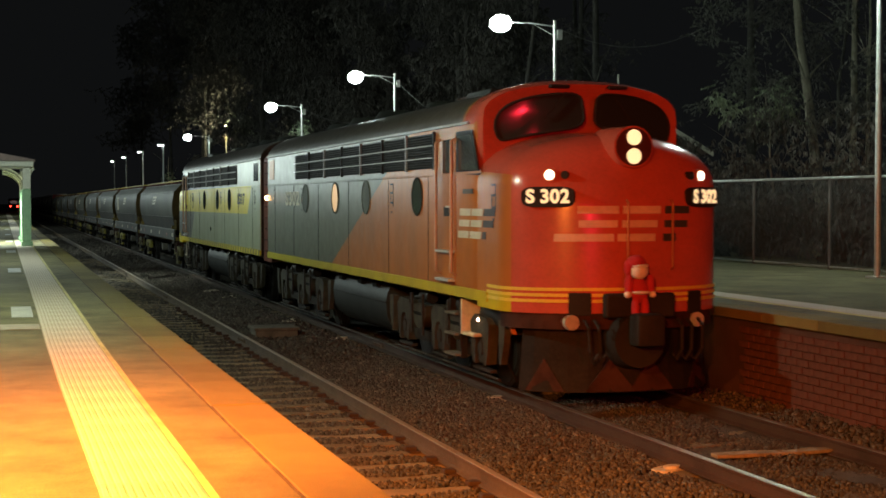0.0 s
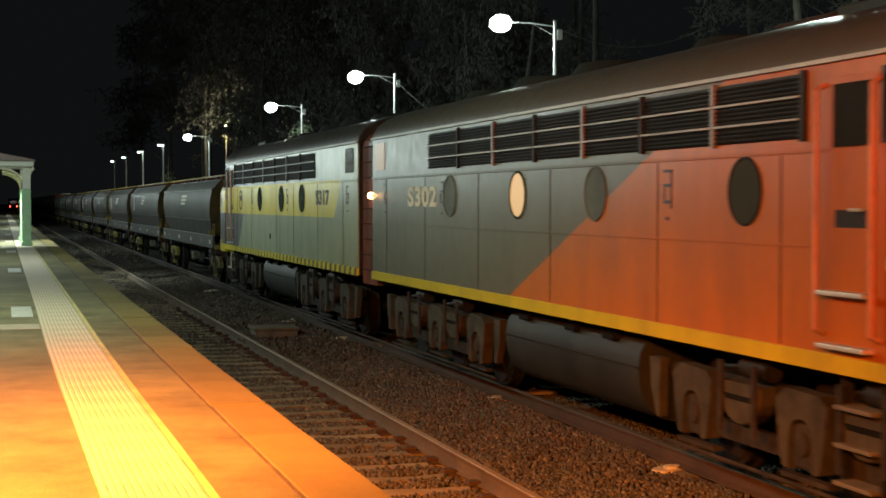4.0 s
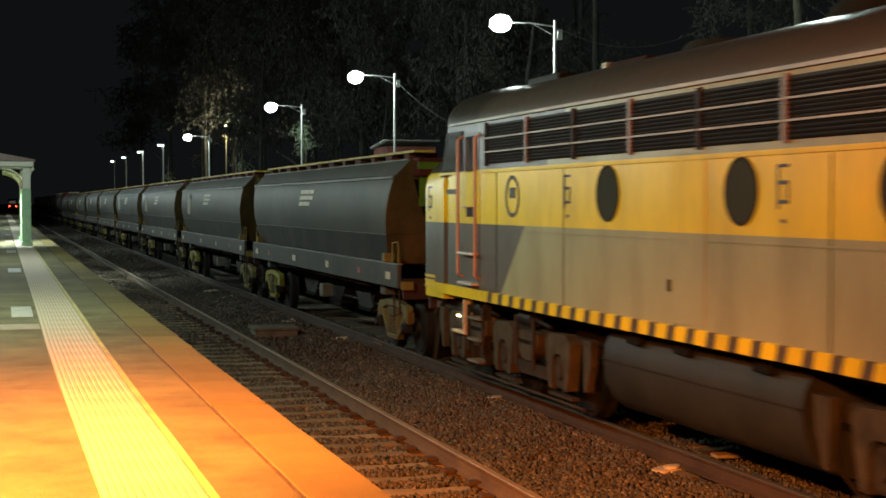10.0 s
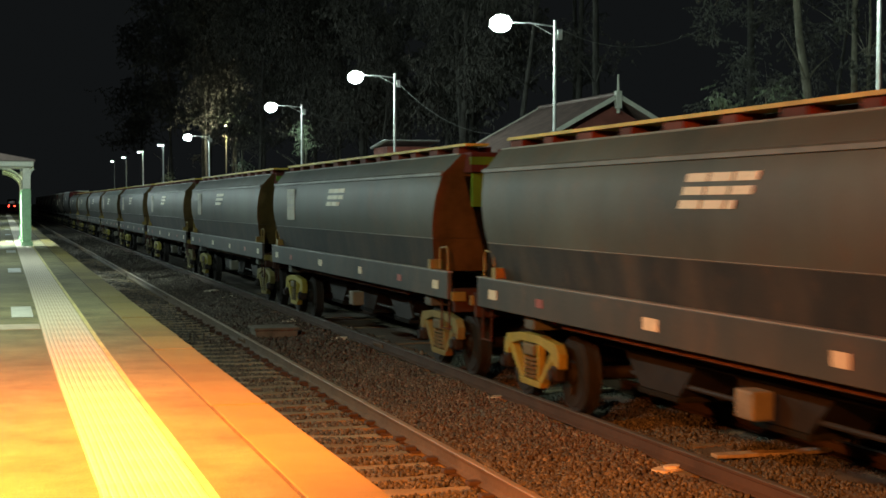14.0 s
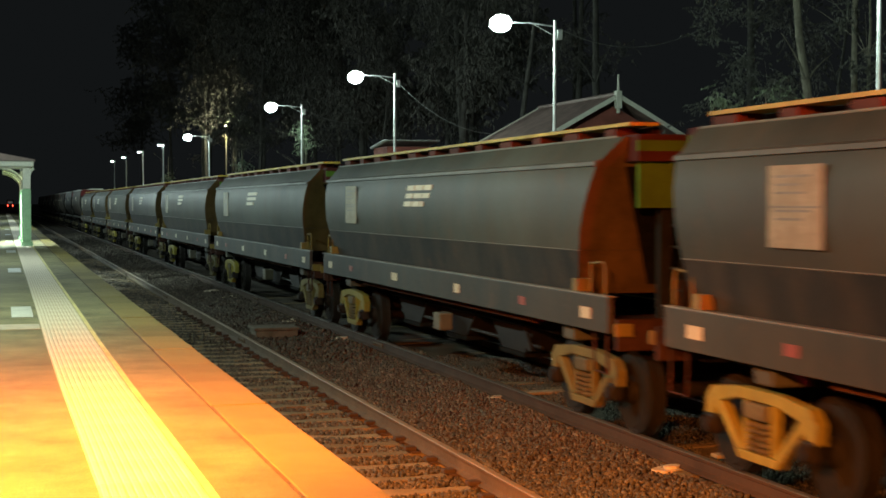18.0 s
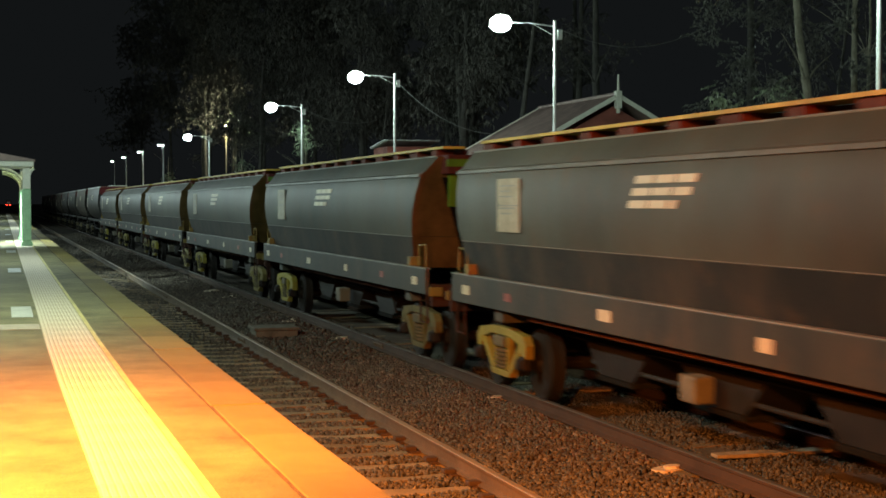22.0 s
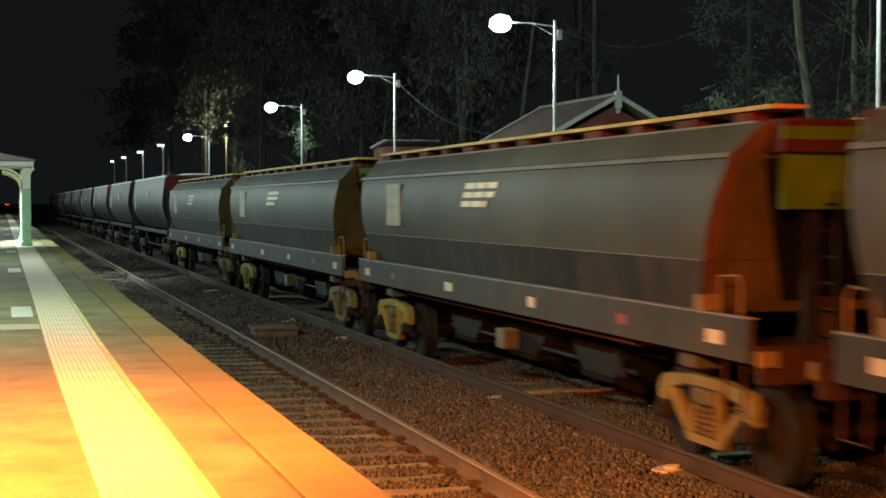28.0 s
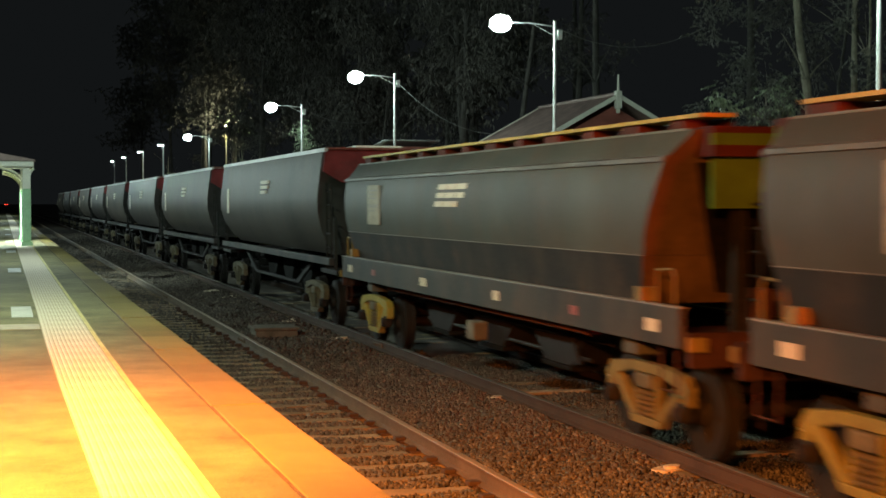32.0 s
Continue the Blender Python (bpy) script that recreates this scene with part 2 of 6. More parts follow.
M["asphalt"] = surface("platform_asphalt", (0.184, 0.168, 0.085), 0.85, spots=0.5, big=1.5, fine=95, height=0.01, dirt=(0.075, 0.068, 0.055), grime=0.5, gloss=0.15, sharp=True)
M["tactile"] = surface("tan_yellow_tactile_tile", (0.53, 0.46, 0.35), 0.7, spots=0.2, big=1.5, fine=60, grime=0.2)
M["tactile_base"] = surface("worn_tactile_base", (0.44, 0.375, 0.27), 0.8, spots=0.3, big=1.5, fine=60, grime=0.3)
M["edge_line"] = surface("yellow_platform_line", (0.54, 0.47, 0.20), 0.7, spots=0.35, big=2, gloss=0.2)
M["drain"] = surface("pale_cement_cover", (0.36, 0.32, 0.25), 0.8, spots=0.3, big=4, fine=60, gloss=0.2)
M["mark"] = surface("white_platform_paint", (0.42, 0.42, 0.38), 0.7, spots=0.25, big=3)
M["ballast"] = surface("basalt_ballast", (0.070, 0.062, 0.050), 0.9, spots=0.45, island=True, height=0.004, fine=60, gloss=0.12)
M["grey_ballast"] = surface("grey_crushed_stone", (0.062, 0.060, 0.052), 0.9, spots=0.45, island=True, height=0.004, fine=60, gloss=0.12)
M["crack"] = surface("dirt_filled_joint", (0.075, 0.058, 0.040), 0.95, spots=0.6, big=6, fine=40, height=0.01, gloss=0.12)
M["ballast_bed"] = surface("ballast_bed", (0.085, 0.074, 0.060), 0.95, spots=0.4, big=2, fine=18, height=0.01, gloss=0.12)
M["earth"] = surface("dark_earth", (0.06, 0.05, 0.035), 0.95, spots=0.5, big=0.4, fine=6, height=0.05)
M["sleeper"] = surface("grey_timber_sleeper", (0.165, 0.132, 0.082), 0.85, spots=0.5, big=2.5, fine=30, height=0.012, each=True, gloss=0.12)
M["rail_side"] = surface("rusty_rail_web", (0.085, 0.061, 0.039), 0.7, spots=0.4, big=2, gloss=0.2)
M["rail_top"] = surface("polished_rail_head", (0.50, 0.48, 0.45), 0.32, 0.9, spots=0.2)
M["rail_dull"] = surface("dull_rail_head", (0.24, 0.19, 0.13), 0.5, 0.4, spots=0.3)
M["brick"] = surface("red_brown_brick", (0.115, 0.048, 0.034), 0.85, spots=0.35, big=6, fine=60, gloss=0.12)
M["mortar"] = surface("grey_mortar", (0.082, 0.044, 0.033), 0.9, gloss=0.12)
M["galv"] = surface("galvanised_steel", (0.50, 0.52, 0.50), 0.5, 0.5, spots=0.2, big=6)
M["wire"] = surface("dull_wire", (0.13, 0.135, 0.13), 0.6, 0.3)
M["green"] = surface("pale_green_post_paint", (0.30, 0.52, 0.30), 0.5, spots=0.15)
M["cream"] = surface("cream_timber_paint", (0.66, 0.67, 0.57), 0.55, spots=0.15)
M["roof_iron"] = surface("corrugated_iron_roof", (0.24, 0.17, 0.15), 0.6, 0.1, spots=0.35, big=2)
M["shed_red"] = surface("red_brick_wall_paint", (0.26, 0.09, 0.07), 0.8, gloss=0.12)
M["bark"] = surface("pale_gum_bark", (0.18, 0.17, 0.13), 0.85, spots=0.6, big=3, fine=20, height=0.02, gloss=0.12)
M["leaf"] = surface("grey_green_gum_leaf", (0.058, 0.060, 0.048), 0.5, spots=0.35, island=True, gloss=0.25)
# brighter leaf for crowns near lamps, the lamplight put into the colour
M["leaf_bright"] = surface("lamplit_green_leaf", (0.15, 0.19, 0.115), 0.5, spots=0.35, island=True)
# bark for the back gums, their dim light put into the colour
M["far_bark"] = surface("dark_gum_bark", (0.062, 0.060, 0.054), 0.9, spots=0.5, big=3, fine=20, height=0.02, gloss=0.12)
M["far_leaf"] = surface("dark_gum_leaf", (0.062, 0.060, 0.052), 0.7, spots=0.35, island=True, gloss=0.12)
M["doll_red"] = surface("red_felt", (0.42, 0.02, 0.03), 0.95)
M["doll_white"] = surface("white_fleece", (0.75, 0.68, 0.60), 0.95)


# ---- mesh helpers ----
def box(bm, x0, x1, y0, y1, z0, z1, bevel=0.0):
    made = bmesh.ops.create_cube(bm, size=1.0)["verts"]
    for v in made:
        v.co = Vector(((x0 + x1) / 2 + v.co.x * (x1 - x0), (y0 + y1) / 2 + v.co.y * (y1 - y0), (z0 + z1) / 2 + v.co.z * (z1 - z0)))
    if bevel:
        edges = {e for v in made for e in v.link_edges}
        bmesh.ops.bevel(bm, geom=list(edges), offset=bevel, segments=2, affect="EDGES", profile=0.5)
    return bm


def rod(bm, a, b, r0, r1=None, n=8):
    """A round bar from a to b."""
    a, b = Vector(a), Vector(b)
    turn = (b - a).to_track_quat("Z", "Y").to_matrix().to_4x4()
    bmesh.ops.create_cone(bm, cap_ends=True, segments=n, radius1=r0, radius2=r0 if r1 is None else r1, depth=(b - a).length,
                          matrix=Matrix.Translation((a + b) / 2) @ turn)
    return bm


def tube(bm, points, r, n=6):
    """A bent round bar: one skin along the points."""
    pts = [Vector(q) for q in points]
    rings, side = [], None
    for k, q in enumerate(pts):
        d = (pts[min(k + 1, len(pts) - 1)] - pts[max(k - 1, 0)]).normalized()
        side = d.orthogonal().normalized() if side is None else (side - d * side.dot(d)).normalized()
        up = d.cross(side)
        rings.append([q + side * r * math.cos(t) + up * r * math.sin(t) for t in [j * 2 * math.pi / n for j in range(n)]])
    return loft(bm, rings)


def prism(bm, outline, y0, y1):
    """An outline of (x, z) drawn out along y."""
    a = [bm.verts.new((x, y0, z)) for x, z in outline]
    b = [bm.verts.new((x, y1, z)) for x, z in outline]
    n = len(outline)
    for i in range(n):
        bm.faces.new((a[i], a[(i + 1) % n], b[(i + 1) % n], b[i]))
    bm.faces.new(a[::-1])
    bm.faces.new(b)
    bmesh.ops.recalc_face_normals(bm, faces=bm.faces)
    return bm


def slab(bm, outline, x0, x1):
    """An outline of (y, z) given thickness along x."""
    a = [bm.verts.new((x0, y, z)) for y, z in outline]
    b = [bm.verts.new((x1, y, z)) for y, z in outline]
    n = len(outline)
    for i in range(n):
        bm.faces.new((a[i], a[(i + 1) % n], b[(i + 1) % n], b[i]))
    bm.faces.new(a[::-1])
    bm.faces.new(b)
    bmesh.ops.recalc_face_normals(bm, faces=bm.faces)
    return bm


def loft(bm, rings, caps=True):
    """Joins open or closed rings of equal length into a skin."""
    rows = [[bm.verts.new(p) for p in ring] for ring in rings]
    for a, b in zip(rows, rows[1:]):
        for i in range(len(a) - 1):
            bm.faces.new((a[i], a[i + 1], b[i + 1], b[i]))
        bm.faces.new((a[-1], a[0], b[0], b[-1]))
    if caps:
        bm.faces.new(rows[0][::-1])
        bm.faces.new(rows[-1])
    bmesh.ops.recalc_face_normals(bm, faces=bm.faces)
    return bm


def part(name, bm, material, parent=None, label="", smooth=False):
    """Links a bmesh as one mesh object, under a thing or under a part."""
    mesh = bpy.data.meshes.new(name)
    bm.to_mesh(mesh)
    bm.free()
    for m in material if isinstance(material, (list, tuple)) else [material]:
        mesh.materials.append(m)
    if smooth:
        mesh.shade_smooth()
        mesh.set_sharp_from_angle(angle=radians(38))
    ob = new(name, mesh)
    if parent:
        ob.parent = parent
    return tagged(ob, label)


def linked(name, mesh, place, parent=None):
    """Another piece on a shared mesh."""
    ob = new(name, mesh)
    ob.matrix_basis = place
    if parent:
        ob.parent = parent
    return ob


def empty(name, label, category, group="", place=None):
    ob = new(name)
    if place is not None:
        ob.matrix_basis = place
    return tagged(ob, label, category, group)


def setting(name, bm, material, label, category, smooth=False):
    return tagged(part(name, bm, material, None, label, smooth), label, category, "", "structure")


def lettering(name, text, size, material, parent, place, depth=0.004, stretch=1.0):
    """Raised letters in the built-in font, each turned into a mesh of its own."""
    step, at = size * 0.54 * stretch, 0.0
    wide = sum(0.45 if c == " " else 1.0 for c in text) * step
    for char in text:
        at += 0.45 * step if char == " " else step
        if char == " ":
            continue
        curve = bpy.data.curves.new(name, "FONT")
        curve.body, curve.size, curve.extrude, curve.align_x, curve.align_y, curve.offset = char, size, depth, "CENTER", "CENTER", size * 0.035
        temp = bpy.data.objects.new(name, curve)
        mesh = bpy.data.meshes.new_from_object(temp)
        bpy.data.objects.remove(temp)
        bpy.data.curves.remove(curve)
        mesh.name = name
        mesh.transform(Matrix.Diagonal((stretch, 1, 1, 1)))
        weld = bmesh.new()
        weld.from_mesh(mesh)
        bmesh.ops.remove_doubles(weld, verts=weld.verts, dist=1e-5)
        weld.to_mesh(mesh)
        weld.free()
        mesh.materials.clear()
        mesh.materials.append(material)
        ob = new(name, mesh)
        ob.parent = parent
        ob.matrix_basis = place @ Matrix.Translation((at - step / 2 - wide / 2, 0, 0))


def raw_mesh(name, verts, faces, material, parent=None):
    mesh = bpy.data.meshes.new(name)
    mesh.from_pydata(verts, [], faces)
    mesh.materials.append(material)
    ob = new(name, mesh)
    if parent:
        ob.parent = parent
    return ob


# ---- ground, tracks and platforms ----
def build_ground():
    bm = bmesh.new()
    box(bm, -2500, 2500, -1500, 4000, -1.4, -0.42)
    setting("ground", bm, M["earth"], "dark bare earth around the station at night", "ground")
    # ballast bed with low shoulders between and beside the tracks
    outline = [(1.4, -0.9), (1.4, -0.27), (2.0, -0.27), (3.8, -0.27), (4.35, -0.24), (4.9, -0.26), (5.4, -0.2), (6.75, -0.165), (7.6, -0.17), (7.9, -0.12), (8.28, -0.02), (8.28, -0.9)]
    rings = [[(x, y, z + (0.02 * noise.noise((x * 2, y * 0.9, 3)) if 0 < i < 11 else 0)) for i, (x, z) in enumerate(outline)] for y in [-6 + 0.5 * k for k in range(180)] + [90, 160, 400, 900, 1700]]
    setting("track_bed", loft(bmesh.new(), rings), M["ballast_bed"], "dark crushed basalt bed under both railway tracks", "track bed")


def stones(name, seed, x0, x1, y0, y1, step, size, lift, material="ballast"):
    """Loose ballast stones: faceted lumps, too many to count."""
    rng = np.random.default_rng(seed)
    lump = np.array([(x, y, z) for x in (-1, 1) for y in (-1, 1) for z in (-1, 1)]) / 1.75
    tri = np.array([(0, 1, 3), (0, 3, 2), (4, 6, 7), (4, 7, 5), (0, 4, 5), (0, 5, 1), (2, 3, 7), (2, 7, 6), (0, 2, 6), (0, 6, 4), (1, 5, 7), (1, 7, 3)])
    n = int((x1 - x0) * (y1 - y0) / step ** 2)
    place = np.stack([rng.uniform(x0, x1, n), rng.uniform(y0, y1, n), np.zeros(n)], 1)
    place[:, 2] = lift(place[:, 0], place[:, 1]) + rng.uniform(-0.25, 0.3, n) * size
    keep = np.isfinite(place[:, 2])
    place, n = place[keep], int(keep.sum())
    q = rng.normal(size=(n, 4))
    q /= np.linalg.norm(q, axis=1)[:, None]
    w, x, y, z = q.T
    rot = np.stack([1 - 2 * (y * y + z * z), 2 * (x * y - z * w), 2 * (x * z + y * w), 2 * (x * y + z * w), 1 - 2 * (x * x + z * z), 2 * (y * z - x * w),
                    2 * (x * z - y * w), 2 * (y * z + x * w), 1 - 2 * (x * x + y * y)], 1).reshape(n, 3, 3)
    shape = lump[None] * rng.uniform(0.45, 1.25, (n, 8, 3)) * (size * rng.uniform(0.45, 1.0, (n, 1, 1)) * rng.uniform(0.6, 1.1, (n, 1, 3)))
    verts = (np.einsum("nij,nkj->nki", rot, shape) + place[:, None]).reshape(-1, 3)
    faces = (tri[None] + 8 * np.arange(n)[:, None, None]).reshape(-1, 3)
    mesh = bpy.data.meshes.new(name)
    mesh.vertices.add(len(verts))
    mesh.vertices.foreach_set("co", verts.ravel())
    mesh.loops.add(faces.size)
    mesh.loops.foreach_set("vertex_index", faces.ravel())
    mesh.polygons.add(len(faces))
    mesh.polygons.foreach_set("loop_start", np.arange(0, faces.size, 3))
    mesh.update(calc_edges=True)
    mesh.materials.append(M[material])
    return tagged(new(name, mesh), "brown crushed basalt stones lying between the rails", "ballast", "", "stuff")


def bed_height(x, y):
    z = np.interp(x, [1.4, 2.0, 3.8, 4.35, 4.9, 5.4, 6.75, 7.6, 7.9, 8.28], [-0.27, -0.27, -0.27, -0.24, -0.26, -0.2, -0.165, -0.17, -0.12, -0.02])
    rails = np.array([TRACK_A - 0.835, TRACK_A + 0.835, TRACK_B - 0.835, TRACK_B + 0.835])
    near = np.abs(x[:, None] - rails[None]).min(1) < 0.09
    heap = 0.03 * np.sin(x * 5 + np.sin(y * 1.7)) * np.sin(y * 2.3 + x)
    return np.where(near, np.nan, z + 0.02 + heap)


def between_sleepers(x, y):
    """Stones packed between the near track's timbers, whose tops stay bare."""
    gap = np.abs((y - SLEEPER_FIRST + SLEEPER_STEP / 2) % SLEEPER_STEP - SLEEPER_STEP / 2)
    bare = (gap < 0.118) & (x < TRACK_A + 0.95) & (x > TRACK_A - 1.33)
    rail_a = np.abs(x - TRACK_A - 0.835) < 0.09
    return np.where(bare | rail_a, np.nan, -0.190 + 0.012 * np.sin(x * 4 + y) + np.where(x > TRACK_A + 0.95, 0.012, 0.0))


def build_ballast():
    stones("ballast_stones", 3, 4.0, 5.9, 8.3, 22, 0.030, 0.044, bed_height)
    stones("ballast_stones", 8, 5.9, 7.55, 8.3, 22, 0.034, 0.036, lambda x, y: bed_height(x, y) - 0.012, "grey_ballast")
    stones("ballast_stones", 9, 7.55, 8.25, 8.3, 22, 0.036, 0.050, bed_height)
    stones("ballast_stones", 4, 1.6, 4.0, 7.0, 24, 0.031, 0.043, between_sleepers)
    stones("ballast_stones", 5, 4.0, 6.4, 22, 60, 0.060, 0.060, lambda x, y: bed_height(x, y) - 0.005)
    stones("ballast_stones", 6, 1.6, 4.0, 24, 60, 0.060, 0.055, between_sleepers)
    stones("ballast_stones", 7, 1.6, 6.2, 60, 120, 0.13, 0.12, lambda x, y: bed_height(x, y) - 0.01)


def rail(centre, side, top):
    x = centre + side * (GAUGE / 2 + 0.035)
    ob = empty("rail", "steel railway rail with rusty web and worn head", "rail", "railway rails", pose(x, 0, 0))
    head = [(0.012, -0.042), (0.033, -0.031), (0.035, -0.007), (0.026, 0), (-0.026, 0), (-0.035, -0.007), (-0.033, -0.031), (-0.012, -0.042)]
    foot = [(-0.07, -0.15), (0.07, -0.15), (0.07, -0.138), (0.012, -0.118), (0.012, -0.042), (-0.012, -0.042), (-0.012, -0.118), (-0.07, -0.138)]
    bm = prism(bmesh.new(), head, -6, 1700)
    for f in bm.faces:
        if f.calc_center_median().z > -0.006:
            f.material_index = 1
    web = M["rust_web"] if centre == TRACK_B else M["rail_side"]
    part("rail_head", bm, [web, M[top]], ob)
    part("rail_web", prism(bmesh.new(), foot, -6, 1700), web, ob)
    for k in range(5):
        y = 23.4 + 12.2 * k + (1.5 if side > 0 else 0)
        for s in (-1, 1):
            bm = box(bmesh.new(), min(s * 0.0125, s * 0.034), max(s * 0.0125, s * 0.034), y - 0.3, y + 0.3, -0.114, -0.044, 0.006)
            for d in (-0.2, -0.07, 0.07, 0.2):
                rod(bm, (s * 0.03, y + d, -0.08), (s * 0.055, y + d, -0.08), 0.016, 0.016, 6)
            part("fish_plate", bm, M["rail_side"], ob)
    return ob


def build_tracks():
    for centre in (TRACK_A, TRACK_B):
        for side in (-1, 1):
            rail(centre, side, "rail_top" if centre == TRACK_B else "rail_dull")
    rng = random.Random(7)
    sleepers = setting("sleepers", box(bmesh.new(), TRACK_A - 1.2, TRACK_A + 1.2, -6, 5, -0.32, -0.19), M["sleeper"], "row of weathered timber sleepers under the near rails", "sleepers")
    shapes = []
    for k in range(5):
        bm = bmesh.new()
        box(bm, -1.32, 1.0, -0.105, 0.105, -0.12, 0.0)
        bmesh.ops.subdivide_edges(bm, edges=[e for e in bm.edges if abs(e.verts[0].co.x - e.verts[1].co.x) > 1], cuts=6)
        for v in bm.verts:
            v.co += Vector((rng.uniform(-0.02, 0.02), rng.uniform(-0.014, 0.014), rng.uniform(-0.012, 0.008)))
        mesh = bpy.data.meshes.new("sleeper")
        bm.to_mesh(mesh)
        bm.free()
        mesh.materials.append(M["sleeper"])
        shapes.append(mesh)
    chair = bmesh.new()
    box(chair, -0.15, 0.15, -0.09, 0.09, 0.0, 0.022, 0.006)
    box(chair, -0.19, -0.075, -0.055, 0.055, 0.018, 0.062, 0.012)
    for sx in (-0.11, 0.11):
        rod(chair, (sx, 0.04, 0.02), (sx, 0.04, 0.055), 0.016)
        rod(chair, (sx, -0.04, 0.02), (sx, -0.04, 0.055), 0.016)
    plate_mesh = bpy.data.meshes.new("rail_plate")
    chair.to_mesh(plate_mesh)
    chair.free()
    plate_mesh.materials.append(M["rust_web"])
    y = SLEEPER_FIRST
    while y < 66:
        s = linked("sleeper", shapes[rng.randrange(5)], pose(TRACK_A + rng.uniform(-0.04, 0.04), y, -0.166 + rng.uniform(-0.010, 0.006), 0, rng.uniform(-0.3, 0.3), rng.uniform(-0.7, 0.7)), sleepers)
        if y < 34:
            linked("rail_plate", plate_mesh, pose(0.835, 0, 0.0), s)
        y += SLEEPER_STEP
    buried = setting("buried_sleepers", box(bmesh.new(), TRACK_B - 1.2, TRACK_B + 1.2, -6, 5, -0.32, -0.23), M["sleeper"], "timber sleepers half buried in ballast under the far rails", "sleepers")
    y = 8.6
    while y < 40:
        linked("sleeper", shapes[rng.randrange(5)], pose(TRACK_B + rng.uniform(-0.05, 0.05), y, -0.162 + rng.uniform(-0.015, 0.004), 0, 0, 180 + rng.uniform(-2, 2)), buried)
        y += 0.66
    # pale broken lumps and timber ends beside the far track
    for x, yy, w, d in ((5.76, 12.12, 0.33, 0.13), (5.74, 17.1, 0.42, 0.15), (5.72, 25.5, 0.42, 0.22), (5.68, 29.8, 0.40, 0.24), (5.6, 37.7, 0.45, 0.35), (5.5, 40.5, 0.4, 0.4)):
        bm = bmesh.new()
        for k, (dx, share, top) in enumerate(((0.0, 1.0, -0.158), (w * 0.12, 0.5, -0.135))):
            outline = [(x + dx + share * w / 2 * r * math.cos(t), yy + share * d * r * math.sin(t)) for t, r in [(j * math.pi / 4.5, rng.uniform(0.88, 1.08)) for j in range(9)]]
            low, high = [bm.verts.new((px, py, -0.24)) for px, py in outline], [bm.verts.new((px, py, top + 0.05 * (px - x))) for px, py in outline]
            for j in range(9):
                bm.faces.new((low[j], low[(j + 1) % 9], high[(j + 1) % 9], high[j]))
            bm.faces.new(high)
            bm.faces.new(low[::-1])
        tagged(part("broken_slab", bm, M["rubble"]), "pale broken concrete lump lying in the ballast", "rubble", "rubble beside the far track")
    for x, y0, turn in ((6.98, 12.38, -1), (6.80, 17.2, 2)):
        bm = box(bmesh.new(), -0.62, 0.62, -0.075, 0.075, 0.0, 0.035, 0.008)
        bmesh.ops.subdivide_edges(bm, edges=[e for e in bm.edges if abs(e.verts[0].co.x - e.verts[1].co.x) > 0.8], cuts=5)
        for v in bm.verts:
            v.co += Vector((0, noise.noise(v.co * 6) * 0.02, noise.noise(v.co * 5) * 0.012))
        plank = part("loose_plank", bm, M["board"])
        plank.matrix_basis = pose(x, y0, -0.138, 0, 0, turn)
        tagged(plank, "pale weathered board lying between the far rails", "board", "boards between the rails")
    # signal pit lid between the tracks
    pit = empty("cable_pit", "low concrete cable pit with a flat lid between the tracks", "cable pit", place=pose(4.82, 27.1, -0.26))
    part("pit_box", box(bmesh.new(), -0.39, 0.39, -0.36, 0.36, 0, 0.16, 0.012), M["pit_lid"], pit)
    part("lid", box(bmesh.new(), -0.42, 0.42, -0.39, 0.39, 0.164, 0.215, 0.012), M["pit_lid"], pit)


def sway(y):
    """The tactile strip does not run quite true."""
    return float(np.interp(y, [5.0, 6.2, 8.0, 10.2, 13.5, 18.0], [0.014, 0.022, 0.013, -0.003, -0.010, 0.0]))


